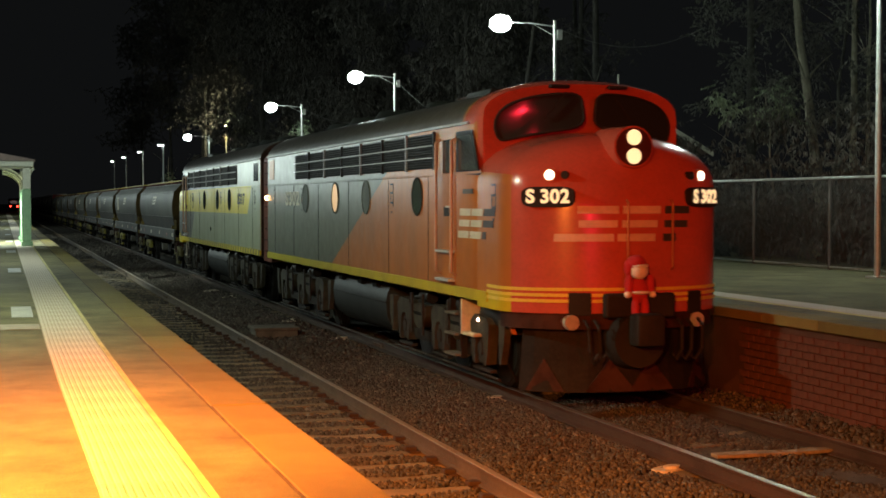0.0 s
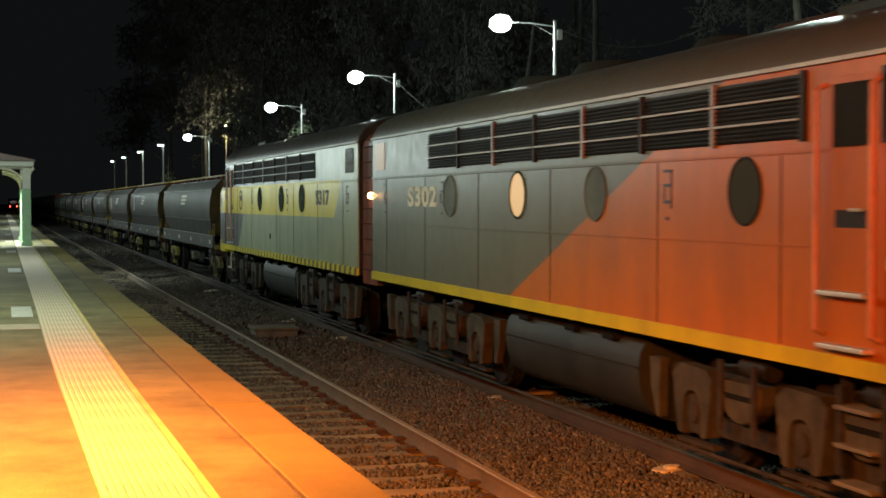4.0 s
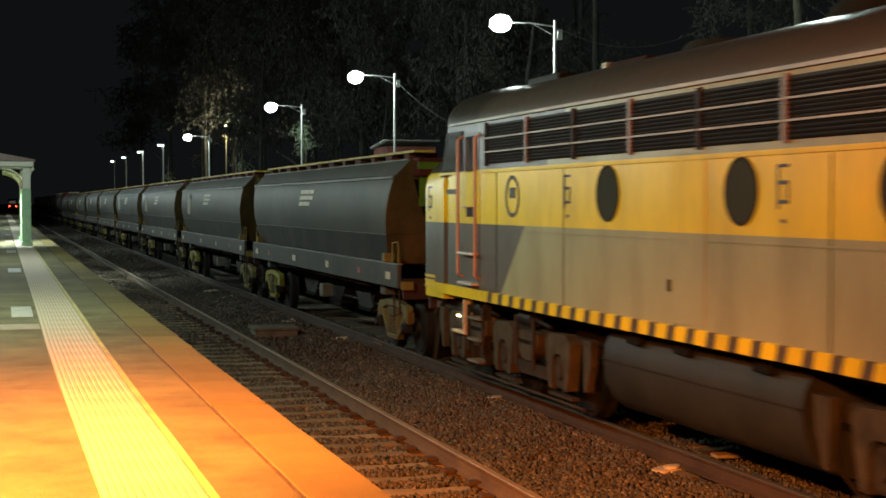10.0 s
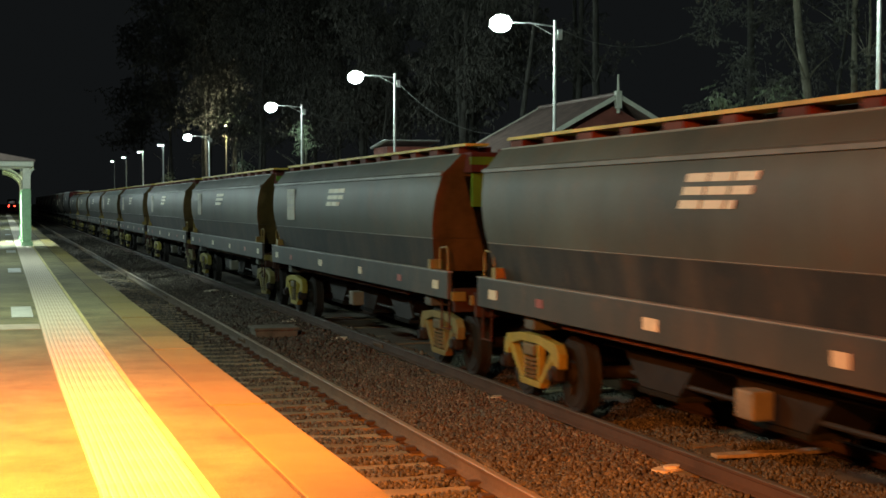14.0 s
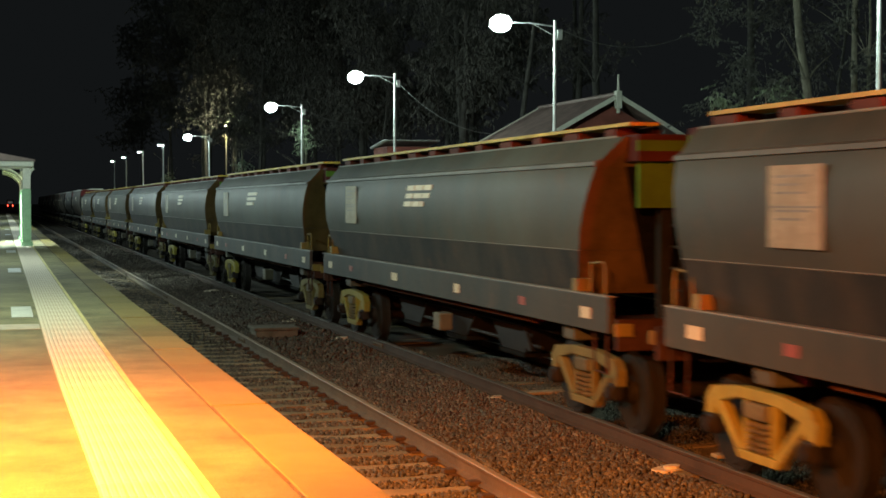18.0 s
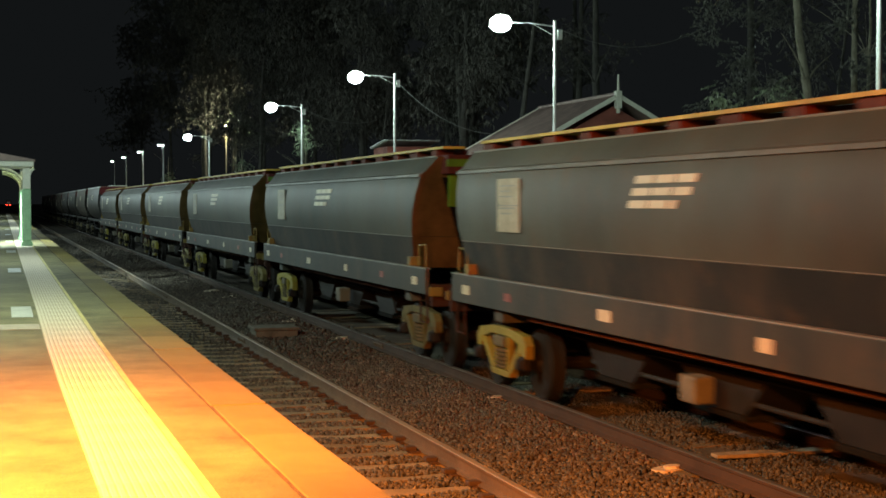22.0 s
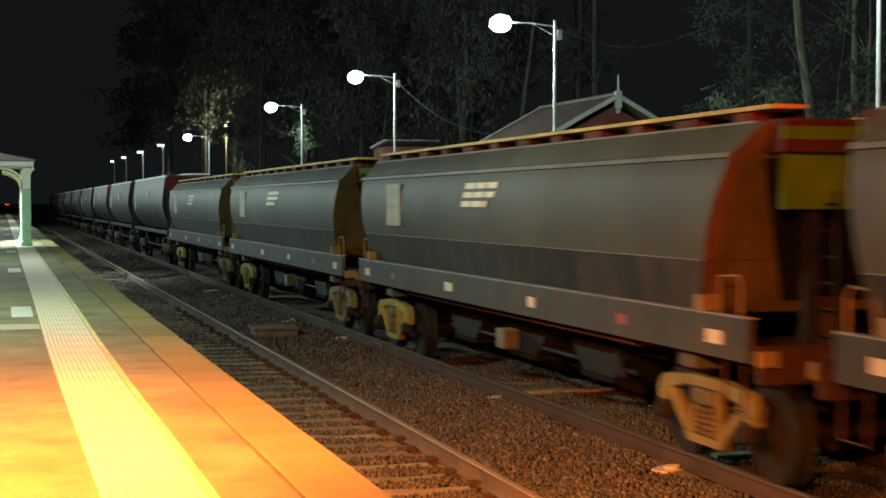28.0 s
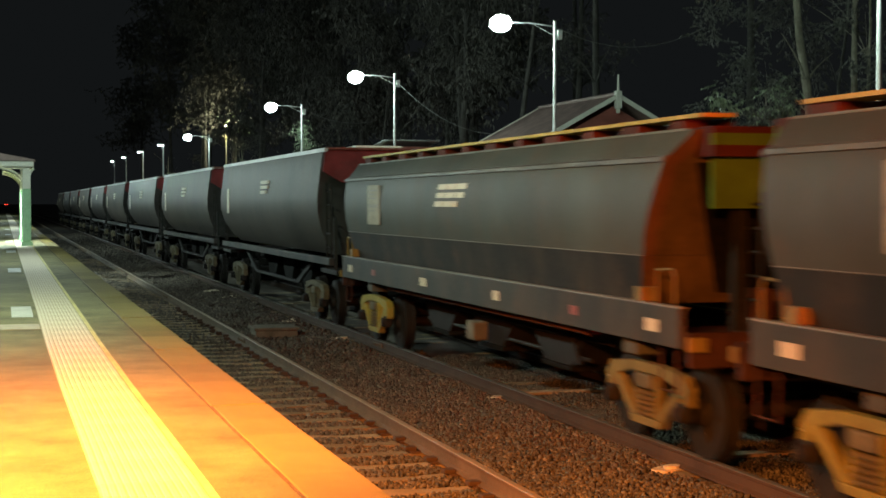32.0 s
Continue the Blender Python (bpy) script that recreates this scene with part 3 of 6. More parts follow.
def build_near_platform():
    base = setting("near_platform", box(bmesh.new(), -14, 1.2, -8, 190, -0.5, PLAT_Z), M["asphalt"], "asphalt platform surface lit orange and green by station lamps", "platform")
    setting("platform_wall", box(bmesh.new(), 1.2, 1.47, -8, 190, -0.5, PLAT_Z - 0.13), M["brick"], "brick platform wall below the coping", "platform wall")
    rng = random.Random(3)
    bm = box(bmesh.new(), -0.17, 0.17, -0.5965, 0.5965, -0.12, 0, 0.007)
    mesh = bpy.data.meshes.new("coping_slab")
    bm.to_mesh(mesh)
    bm.free()
    mesh.materials.append(M["coping"])
    coping = setting("near_coping", box(bmesh.new(), 1.21, 1.54, 82, 190, PLAT_Z - 0.12, PLAT_Z + 0.004), M["coping"], "worn concrete coping slabs along the platform edge", "coping")
    for k in range(74):
        linked("coping_slab", mesh, pose(1.38 + rng.uniform(-0.006, 0.006), -6 + 1.196 * k, PLAT_Z + 0.014 + rng.uniform(-0.004, 0.002), 0, 0, rng.uniform(-0.3, 0.3)), coping)
    rings = []
    for k in range(900):
        y = -6 + 0.075 * k
        w = 0.002 + 0.006 * max(0.0, noise.noise((y * 3.1, 5, 0)) + 0.2) + rng.uniform(0, 0.004)
        c = 1.205 + 0.010 * noise.noise((y * 1.3, 0, 0))
        rings.append([(c - w, y, PLAT_Z - 0.01), (c - w * 0.9, y, PLAT_Z + 0.004), (c + w * 0.6, y, PLAT_Z + 0.012), (c + w * 0.6, y, PLAT_Z - 0.01)])
    setting("coping_joint", loft(bmesh.new(), rings), M["crack"], "ragged dirt-filled joint behind the coping slabs", "joint")
    # tactile strip: tiles with raised bars running along the platform
    strip = setting("tactile_strip", box(bmesh.new(), 0.37, 0.8, 60, 190, PLAT_Z - 0.02, PLAT_Z + 0.008), M["tactile"], "tan ribbed tactile paving strip along the platform", "tactile paving")
    bm = box(bmesh.new(), -0.22, 0.22, -0.298, 0.298, -0.03, 0.004)
    for f in bm.faces:
        f.material_index = 1
    for k in range(12):
        x = -0.196 + 0.0356 * k
        prism(bm, [(x - 0.013, 0.003), (x - 0.009, 0.011), (x + 0.009, 0.011), (x + 0.013, 0.003)], -0.296, 0.296)
    tile = bpy.data.meshes.new("tactile_tile")
    bm.to_mesh(tile)
    bm.free()
    tile.materials.append(M["tactile"])
    tile.materials.append(M["tactile_base"])
    for k in range(108):
        y = 0.3 + 0.6 * k
        linked("tactile_tile", tile, pose(0.585 + sway(y), y, PLAT_Z, 0, 0, math.degrees(-(sway(y + 0.3) - sway(y - 0.3)) / 0.6)), strip)
    bm = bmesh.new()
    rings = []
    for k in range(380):
        y = k * 0.5
        c = 0.832 + sway(y)
        rings.append([(c - 0.02, y, PLAT_Z - 0.01), (c - 0.02, y, PLAT_Z + 0.004), (c + 0.016, y, PLAT_Z + 0.004), (c + 0.016, y, PLAT_Z - 0.01)])
    setting("yellow_edge_line", loft(bm, rings), M["edge_line"], "thin yellow painted line beside the tactile strip", "platform line")
    for y in (17.5, 28.4, 39.5, 50, 61, 73):
        for x in (0.2, -1.6, -3.4):
            bm = box(bmesh.new(), x - 0.115, x + 0.115, y - 0.85, y + 0.85, PLAT_Z - 0.01, PLAT_Z + 0.004)
            tagged(part("painted_mark", bm, M["mark"]), "white painted rectangle on the asphalt platform", "platform marking", "white marks along the platform")
    bm = bmesh.new()
    for k in range(6):
        box(bm, -2.4 + 0.46 * k, -1.95 + 0.46 * k, 15.02, 15.64, PLAT_Z - 0.02, PLAT_Z + 0.006, 0.003)
    tagged(part("drain_cover", bm, M["drain"]), "pale concrete drain covers set across the platform", "drain cover")


def build_far_platform():
    setting("far_platform", box(bmesh.new(), 8.62, 60, -8, 190, -0.5, PLAT_Z), M["asphalt"], "asphalt surface of the opposite platform", "platform")
    wall = setting("brick_platform_wall", box(bmesh.new(), 8.33, 8.62, -8, 190, -0.5, PLAT_Z - 0.12), M["mortar"], "red brick wall of the opposite platform", "brick wall")
    bm = box(bmesh.new(), -0.05, 0.02, -0.112, 0.112, -0.036, 0.036, 0.005)
    brick = bpy.data.meshes.new("brick")
    bm.to_mesh(brick)
    bm.free()
    brick.materials.append(M["brick"])
    rng = random.Random(9)
    for row in range(12):
        for k in range(25):
            y = 9.6 + 0.238 * k + (0.119 if row % 2 else 0)
            linked("brick", brick, pose(8.352 + rng.uniform(-0.004, 0.004), y, -0.17 + 0.085 * row, 0, 0, rng.uniform(-0.8, 0.8)), wall)
    bm = box(bmesh.new(), -0.19, 0.19, -0.594, 0.594, -0.12, 0, 0.012)
    mesh = bpy.data.meshes.new("coping_slab")
    bm.to_mesh(mesh)
    bm.free()
    mesh.materials.append(M["coping"])
    coping = setting("far_coping", box(bmesh.new(), 8.26, 8.62, 48, 190, PLAT_Z - 0.12, PLAT_Z + 0.004), M["coping"], "concrete coping of the opposite platform", "coping")
    for k in range(46):
        linked("coping_slab", mesh, pose(8.44 + rng.uniform(-0.008, 0.008), -6 + 1.196 * k, PLAT_Z + 0.006), coping)
    strip = box(bmesh.new(), 9.15, 9.58, -6, 190, PLAT_Z - 0.02, PLAT_Z + 0.008)
    setting("far_tactile_strip", strip, M["tactile"], "pale tactile paving strip on the opposite platform", "tactile paving")
    setting("far_edge_line", box(bmesh.new(), 9.06, 9.13, -6, 190, PLAT_Z - 0.02, PLAT_Z + 0.005), M["edge_line"], "yellow painted line on the opposite platform", "platform line")


def build_fence():
    fence = empty("chain_link_fence", "galvanised chain-link fence at the back of the far platform", "fence", place=pose(14.87, 0, PLAT_Z))
    for k in range(16):
        y = 4.05 + 2.9 * k
        part("post", rod(bmesh.new(), (0, y, 0), (0, y, 1.72), 0.03, 0.03, 10), M["wire"], fence)
    part("top_rail", rod(bmesh.new(), (0, 4.05, 1.72), (0, 47.6, 1.72), 0.026, 0.026, 8), M["galv"], fence)
    part("bottom_rail", rod(bmesh.new(), (0, 4.05, 0.05), (0, 47.6, 0.05), 0.022, 0.022, 8), M["galv"], fence)
    verts, faces = [], []
    step, high, r = 0.075, 1.66, 0.0022

    def strand(y0, z0, y1, z1, x):
        k = len(verts)
        for y, z in ((y0, z0), (y1, z1)):
            verts.extend([(x, y - r, z), (x, y + r, z), (x + 2 * r, y, z)])
        faces.extend([(k, k + 1, k + 4, k + 3), (k + 1, k + 2, k + 5, k + 4), (k + 2, k, k + 3, k + 5)])

    for k in range(int(22 / step)):
        y = 14 + k * step
        strand(y, 0.05, y + high, 0.05 + high, -0.03)
        strand(y + high, 0.05, y, 0.05 + high, -0.033)
    raw_mesh("wire_mesh", verts, faces, M["wire"], fence)


def catenary(a, b, sag, n=14):
    a, b = Vector(a), Vector(b)
    return [a.lerp(b, k / n) - Vector((0, 0, sag * 4 * (k / n) * (1 - k / n))) for k in range(n + 1)]


def build_lamps():
    for x, y, z in FAR_LAMPS:
        # a round glass bowl, shaped to the size of the lamp's glare, under a small hood at the end of the arm
        post = empty("platform_lamp", "tall galvanised lamp post with a glowing white lamp on an arm", "lamp post", "platform lamps", pose(13.98, y, PLAT_Z))
        part("pole", rod(bmesh.new(), (0, 0, 0.02), (0, 0, 6.05), 0.056, 0.044, 14), M["galv"], post, smooth=True)
        part("base_plate", box(bmesh.new(), -0.14, 0.14, -0.14, 0.14, 0, 0.03, 0.005), M["galv"], post)
        dx = x - 13.98
        part("arm", tube(bmesh.new(), [(0, 0, 5.9), (dx * 0.5, 0, 5.97), (dx + 0.3, 0, 5.96)], 0.022, 8), M["galv"], post)
        part("stay", rod(bmesh.new(), (0, 0, 5.65), (dx * 0.4, 0, 5.93), 0.01), M["galv"], post)
        part("control_box", box(bmesh.new(), 0.06, 0.2, -0.06, 0.06, 5.55, 5.82, 0.01), M["galv"], post)
        top = z - PLAT_Z
        bm = rod(bmesh.new(), (dx - 0.04, 0, top + 0.19), (dx - 0.04, 0, top + 0.25), 0.13, 0.06, 16)
        tube(bm, [(dx - 0.04, 0, top + 0.23), (dx + 0.2, 0, top + 0.16), (dx + 0.3, 0, 5.96)], 0.03, 8)
        head = part("lamp_head", bm, M["galv"], post, smooth=True)
        bm = bmesh.new()
        bmesh.ops.create_uvsphere(bm, u_segments=22, v_segments=14, radius=1, matrix=Matrix.Translation((dx - 0.04, 0, top - 0.03)) @ Matrix.Diagonal((0.29, 0.24, 0.225, 1)))
        bowl = part("diffuser", bm, M["mercury_glass"], head, "glowing white lamp bowl", smooth=True)
        bowl.visible_shadow = False
    for x, y, z in END_LAMPS:
        post = empty("platform_lamp", "distant slim lamp post with a flat glowing lamp head", "lamp post", "platform end lamps", pose(x, y, PLAT_Z))
        part("pole", rod(bmesh.new(), (0, 0, 0), (0, 0, z - PLAT_Z), 0.075, 0.05, 10), M["galv"], post)
        head = part("lamp_head", box(bmesh.new(), -0.5, 0.1, -0.14, 0.14, z - PLAT_Z, z - PLAT_Z + 0.1, 0.03), M["galv"], post)
        part("diffuser", box(bmesh.new(), -0.44, -0.14, -0.12, 0.12, z - PLAT_Z - 0.07, z - PLAT_Z - 0.004, 0.03), M["mercury_glass"], head, "glowing white lamp glass")
    for a, b, sag in (((13.98, 36.4, 6.9), (18.6, 36.9, 7.1), 0.55), ((13.98, 52.9, 6.85), (17.2, 50.6, 4.75), 0.5), ((13.98, 70.6, 6.9), (18, 71.5, 6.4), 0.4), ((13.98, 104, 6.8), (18, 106, 6.6), 0.6)):
        tagged(part("overhead_cable", tube(bmesh.new(), catenary(a, b, sag), 0.012, 5), M["wire"]), "thin sagging overhead cable from a lamp post", "cable", "lamp cables")


def build_station():
    hut = empty("station_building", "gabled station building with an iron roof behind the platform", "building", place=pose(20, 46.1, PLAT_Z))
    part("wall", prism(bmesh.new(), [(-2.9, 0), (2.9, 0), (2.9, 3.0), (0, 4.55), (-2.9, 3.0)], 0.35, 7.3), M["shed_red"], hut)
    for s in (-1, 1):
        rings = []
        for k in range(61):
            y0, lift = 7.6 * k / 60, 0.035 * (k % 2)
            rings.append([(s * 3.5, y0, 2.98 + lift), (0, y0, 4.9 + lift), (0, y0, 4.84 + lift), (s * 3.5, y0, 2.92 + lift)])
        bm = loft(bmesh.new(), rings)
        part("roof", bm, M["roof_iron"], hut)
        for y in (-0.06, 7.6):
            bm = bmesh.new()
            prism(bm, [(s * 3.56, 2.86), (s * 3.56, 3.02), (0, 4.97), (0, 4.80)], y, y + 0.06)
            part("barge_board", bm, M["cream"], hut)
    part("ridge_cap", rod(bmesh.new(), (0, 0, 4.95), (0, 7.6, 4.95), 0.07, 0.07, 10), M["roof_iron"], hut)
    fin = part("finial", rod(bmesh.new(), (0, -0.02, 4.3), (0, -0.02, 5.6), 0.07, 0.03, 8), M["cream"], hut)
    part("finial_block", box(bmesh.new(), -0.11, 0.11, -0.12, 0.08, 4.45, 5.05, 0.02), M["cream"], fin)
    shed = empty("platform_shed", "small red brick shed with a bright corrugated iron roof", "shed", place=pose(17.2, 62, PLAT_Z))
    part("wall", box(bmesh.new(), -1.1, 1.1, 0.2, 2.6, 0, 3.72), M["shed_red"], shed)
    bm = bmesh.new()
    n = 36
    rings = []
    for k in range(n + 1):
        x = -1.25 + 2.5 * k / n
        z = 4.0 + 0.035 * math.cos(k * math.pi)
        rings.append([(x, 0, z), (x, 2.8, z - 0.25), (x, 2.8, z - 0.28), (x, 0, z - 0.03)])
    part("roof", loft(bm, rings), M["galv"], shed)


def build_shelter():
    hut = empty("platform_shelter", "platform shelter with green posts and a cream bracketed canopy", "shelter", place=pose(0, 44.2, PLAT_Z))
    for x, y in ((0.67, 0.15), (0.67, 4.2), (0.67, 8.2), (-3.6, 0.15), (-3.6, 4.2)):
        bm = box(bmesh.new(), x - 0.125, x + 0.125, y - 0.125, y + 0.125, 0.14, 1.66, 0.03)
        box(bm, x - 0.16, x + 0.16, y - 0.16, y + 0.16, 0, 0.14, 0.02)
        post = part("post", bm, M["green"], hut, "pale green chamfered timber post")
        bm = box(bmesh.new(), x - 0.115, x + 0.115, y - 0.115, y + 0.115, 1.662, 2.25, 0.02)
        part("post_top", bm, M["cream"], post, "cream painted post top")
        for s in (-1, 1):
            pts = [(x + s * (0.05 + 0.62 * (1 - math.cos(a))), y, 1.62 + 0.62 * math.sin(a)) for a in [k * math.pi / 16 for k in range(9)]]
            if s == 1:
                pts = [(x + 0.02 + (p[0] - x) * 0.3, y, p[2]) for p in pts]
            part("bracket", tube(bmesh.new(), pts, 0.035, 8), M["cream"], post)
        pts = [(x, y + 0.05 + 0.62 * (1 - math.cos(a)), 1.62 + 0.62 * math.sin(a)) for a in [k * math.pi / 16 for k in range(9)]]
        part("bracket", tube(bmesh.new(), pts, 0.035, 8), M["cream"], post)
    part("beam", box(bmesh.new(), -6, 0.80, 0.05, 0.25, 2.25, 2.42, 0.01), M["cream"], hut)
    part("beam", box(bmesh.new(), 0.6, 0.78, 0.26, 9, 2.25, 2.42, 0.01), M["cream"], hut)
    part("fascia", box(bmesh.new(), -6, 0.86, -0.1, 0.0, 2.3, 2.46, 0.01), M["cream"], hut)
    part("fascia", box(bmesh.new(), 0.81, 0.88, 0.005, 9, 2.3, 2.46, 0.01), M["cream"], hut)
    part("ceiling", box(bmesh.new(), -6, 0.805, 0.01, 9, 2.425, 2.455), M["cream"], hut)
    part("roof", prism(bmesh.new(), [(0.92, 2.465), (0.92, 2.50), (-2.5, 3.14), (-6.0, 2.50), (-6.0, 2.465)], -0.2, 9.2), M["roof_iron"], hut)


# ---- trees ----
def tree(name, label, x, y, height, lean, radius, clumps, seed, bright=False, masses=(), leaf=1.0):
    """A gum tree: bent tapered trunk, forking limbs and drooping leaf clumps."""
    rng = random.Random(seed)
    ob = empty(name, label, "tree", place=pose(x, y, PLAT_Z - 0.1))
    points = [Vector((lean[0] * (k / 9) + 0.12 * noise.noise((k * 0.5, seed, 0)), lean[1] * (k / 9), height * k / 9)) for k in range(10)]
    bm = bmesh.new()
    for k, (a, b) in enumerate(zip(points, points[1:])):
        rod(bm, a, b, radius * (1 - 0.075 * k), radius * (1 - 0.075 * (k + 1)), 9)
    limbs = []
    for k in range(7):
        i = rng.randrange(4, 9)
        ang = rng.uniform(0, 6.28)
        a = points[i]
        reach, rise = rng.uniform(0.8, 2.2), rng.uniform(0.5, 1.8)
        path = [a + Vector((math.cos(ang + 0.25 * j * noise.noise((k, j, seed))) * reach * j / 4, math.sin(ang) * reach * j / 4, rise * (j / 4) ** 0.7)) for j in range(5)]
        for j in range(4):
            rod(bm, path[j], path[j + 1], radius * 0.2 * (1 - 0.2 * j), radius * 0.2 * (1 - 0.2 * (j + 1)), 5)
        limbs += [path[3], path[4]]
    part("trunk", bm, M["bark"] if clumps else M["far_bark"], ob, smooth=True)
    verts, faces = [], []
    spots = [(Vector(c[:3]), c[3]) for c in clumps] if clumps else [(l + Vector((rng.uniform(-0.4, 0.4), rng.uniform(-0.4, 0.4), rng.uniform(-0.3, 0.4))), rng.uniform(0.4, 0.7)) for l in limbs]
    for mx, my, mz, rx, rz, count in masses:
        for _ in range(count):
            d = Vector((rng.gauss(0, 1), rng.gauss(0, 1), rng.gauss(0, 1))).normalized() * rng.uniform(0.35, 1.0)
            spots.append((Vector((mx + d.x * rx, my + d.y * rx, mz + d.z * rz)), 0.38 * max(leaf, 1.0)))
    for c, size in spots:
        for _ in range(20 if leaf < 1 else 22 if leaf < 1.5 else 9):
            # a hanging spray of leaves on a twig
            p = c + Vector((rng.gauss(0, 1), rng.gauss(0, 1), rng.gauss(0, 0.8))) * size * 0.5
            way = Vector((rng.uniform(-1, 1), rng.uniform(-1, 1), rng.uniform(-0.9, 0.3))).normalized()
            for j in range(14):
                o = p + way * 0.025 * leaf * j
                d = (Vector((rng.uniform(-0.7, 0.7), rng.uniform(-0.7, 0.7), -1)) + way * 0.5).normalized()
                s = Vector((rng.uniform(-1, 1), rng.uniform(-1, 1), 0.1)).normalized()
                ln, wd = leaf * rng.uniform(0.07, 0.15), leaf * rng.uniform(0.011, 0.020)
                k = len(verts)
                verts += [o, o + d * ln * 0.45 + s * wd, o + d * ln, o + d * ln * 0.45 - s * wd]
                faces.append((k, k + 1, k + 2, k + 3))
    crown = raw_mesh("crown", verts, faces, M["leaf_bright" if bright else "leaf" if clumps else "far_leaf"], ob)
    return ob


def build_trees():
    gum = "pale-trunked gum tree with drooping grey-green leaves behind a fence"
    tree("gum_tree", gum, 18.7, 30.7, 9.5, (-0.4, 1.6), 0.15, [(-2.47, -1.7, 3.89, 0.34), (-2.25, -1.7, 3.65, 0.3), (-1.76, -1.2, 4.2, 0.25), (-1.25, 2.3, 4.71, 0.5), (-0.94, 2.3, 4.3, 0.5), (-0.78, 2.3, 3.88, 0.4), (-0.91, 2.8, 5.19, 0.45), (-2.19, 2.3, 5.73, 0.4), (-1.95, 2.3, 5.53, 0.3), (-1.79, 1.3, 6.1, 0.5), (-1.49, 1.3, 5.91, 0.35), (-0.55, 2.3, 5.57, 0.4), (0.72, 7.3, 4.37, 0.35), (0.33, 7.3, 4.11, 0.25), (-0.52, -0.7, 3.56, 0.4), (-1.57, 0.3, 3.54, 0.4), (0.31, 2.3, 6.31, 0.5), (-1.4, -1.2, 3.32, 0.35)], 11, masses=[(-1.0, 2.3, 4.0, 0.6, 1.0, 8), (-2.3, 1.6, 6.1, 0.5, 0.4, 4)], leaf=0.75)
    tree("gum_tree", gum, 18.7, 29.6, 8.5, (0.1, 0.2), 0.11, [(-0.62, -0.6, 5.7, 0.35), (-0.71, -0.6, 5.44, 0.2), (-0.59, -1.1, 4.46, 0.3), (-0.45, -1.1, 4.28, 0.3), (-0.42, -1.6, 4.66, 0.3), (-0.41, -0.6, 3.62, 0.4), (0.22, 1.4, 5.38, 0.35)], 12, masses=[(1.2, 0.0, 3.6, 0.6, 0.9, 9)], leaf=0.75)
    tree("gum_tree", gum, 19.0, 29.5, 7.0, (0.2, 0.3), 0.07, [(-0.49, -0.5, 3.38, 0.35), (-0.46, -1.0, 3.72, 0.4), (-0.52, 0.5, 3.3, 0.4)], 13)
    tree("gum_tree", gum, 21.0, 34.5, 8.0, (0.3, -0.6), 0.07, None, 14)
    for k, (x, y, h, lx, ly, r) in enumerate(((21, 66, 13, -0.6, 0.5, 0.28), (20, 57.5, 11, 0.8, -2.0, 0.16), (21.5, 51.5, 13, 0, 0.3, 0.2), (23, 76, 13, 0.4, 1, 0.15), (20, 80, 9, 0.4, -2, 0.1), (19, 84, 9, 0.5, 3, 0.1),
                                             (22, 90, 12, 0, 1, 0.16), (20, 98, 10, -0.5, 0, 0.12), (19, 112, 10, 0.3, 2, 0.14), (24, 60, 14, 0.4, 0, 0.2), (25, 46, 13, 0.4, 1, 0.2), (26, 38, 13, -0.4, 0, 0.2), (22, 128, 12, 0, 0, 0.2), (19.5, 150, 11, 0, 0, 0.2), (28, 70, 15, 0, 0, 0.2), (27, 100, 15, 0, 0, 0.2))):
        tree("gum_tree", "tall dark gum tree with a thin crown behind the station", x, y, h, (lx, ly), r, None, 20 + k)
    tree("leafy_shrub", "young gum sapling with pale green leaves above the fence", 17.0, 30, 3.9, (-0.3, 0.1), 0.035, [(-0.1, 0, 3.95, 0.28), (0.15, 0.1, 3.7, 0.28), (-1.5, 0, 3.72, 0.26), (-1.25, 0.1, 3.5, 0.24), (0.45, 0.2, 3.45, 0.28), (-0.3, 0.1, 3.5, 0.25)], 66, True)
    for k, (x, y, r) in enumerate(((16.4, 22, 1.1), (16.9, 25.5, 1.2), (16.5, 29.5, 1.0), (17.2, 34, 1.3))):
        tree("shrub", "dim scrubby bush behind the platform fence", x, y, 1.6, (0.1, 0.1), 0.03, None, 120 + k, masses=[(0, 0, 0.9, r, 0.7, 26), (0.2, 1.5, 0.7, r, 0.6, 18)], leaf=1.2)
    # tall gums whose dim crowns close the sky behind the lamps
    crown_rng = random.Random(5)
    for k, (x, y, h) in enumerate(((19.5, 62, 13), (23, 72, 15), (19.8, 82, 15), (24, 92, 18), (20, 100, 17), (25, 112, 20), (20.5, 122, 20), (18.5, 140, 21), (22.5, 150, 24), (18.5, 168, 25), (24, 178, 26), (27, 130, 23), (17.5, 196, 25), (28, 86, 18))):
        mm = [(crown_rng.uniform(-2, 2), crown_rng.uniform(-2, 2), h * crown_rng.uniform(0.4, 1.0), h * crown_rng.uniform(0.09, 0.15), h * crown_rng.uniform(0.08, 0.14), 16) for _ in range(7)]
        tree("gum_tree", "tall gum tree with a broad dim crown behind the platform lamps", x, y, h, (crown_rng.uniform(-1, 1), 0.5), 0.2, None, 80 + k, masses=mm, leaf=2.4 if y < 90 else 3.4)
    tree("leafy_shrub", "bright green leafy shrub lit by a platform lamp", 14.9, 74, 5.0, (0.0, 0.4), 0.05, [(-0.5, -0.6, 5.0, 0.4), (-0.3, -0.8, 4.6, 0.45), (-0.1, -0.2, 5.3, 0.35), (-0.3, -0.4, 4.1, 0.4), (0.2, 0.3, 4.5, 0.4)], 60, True)
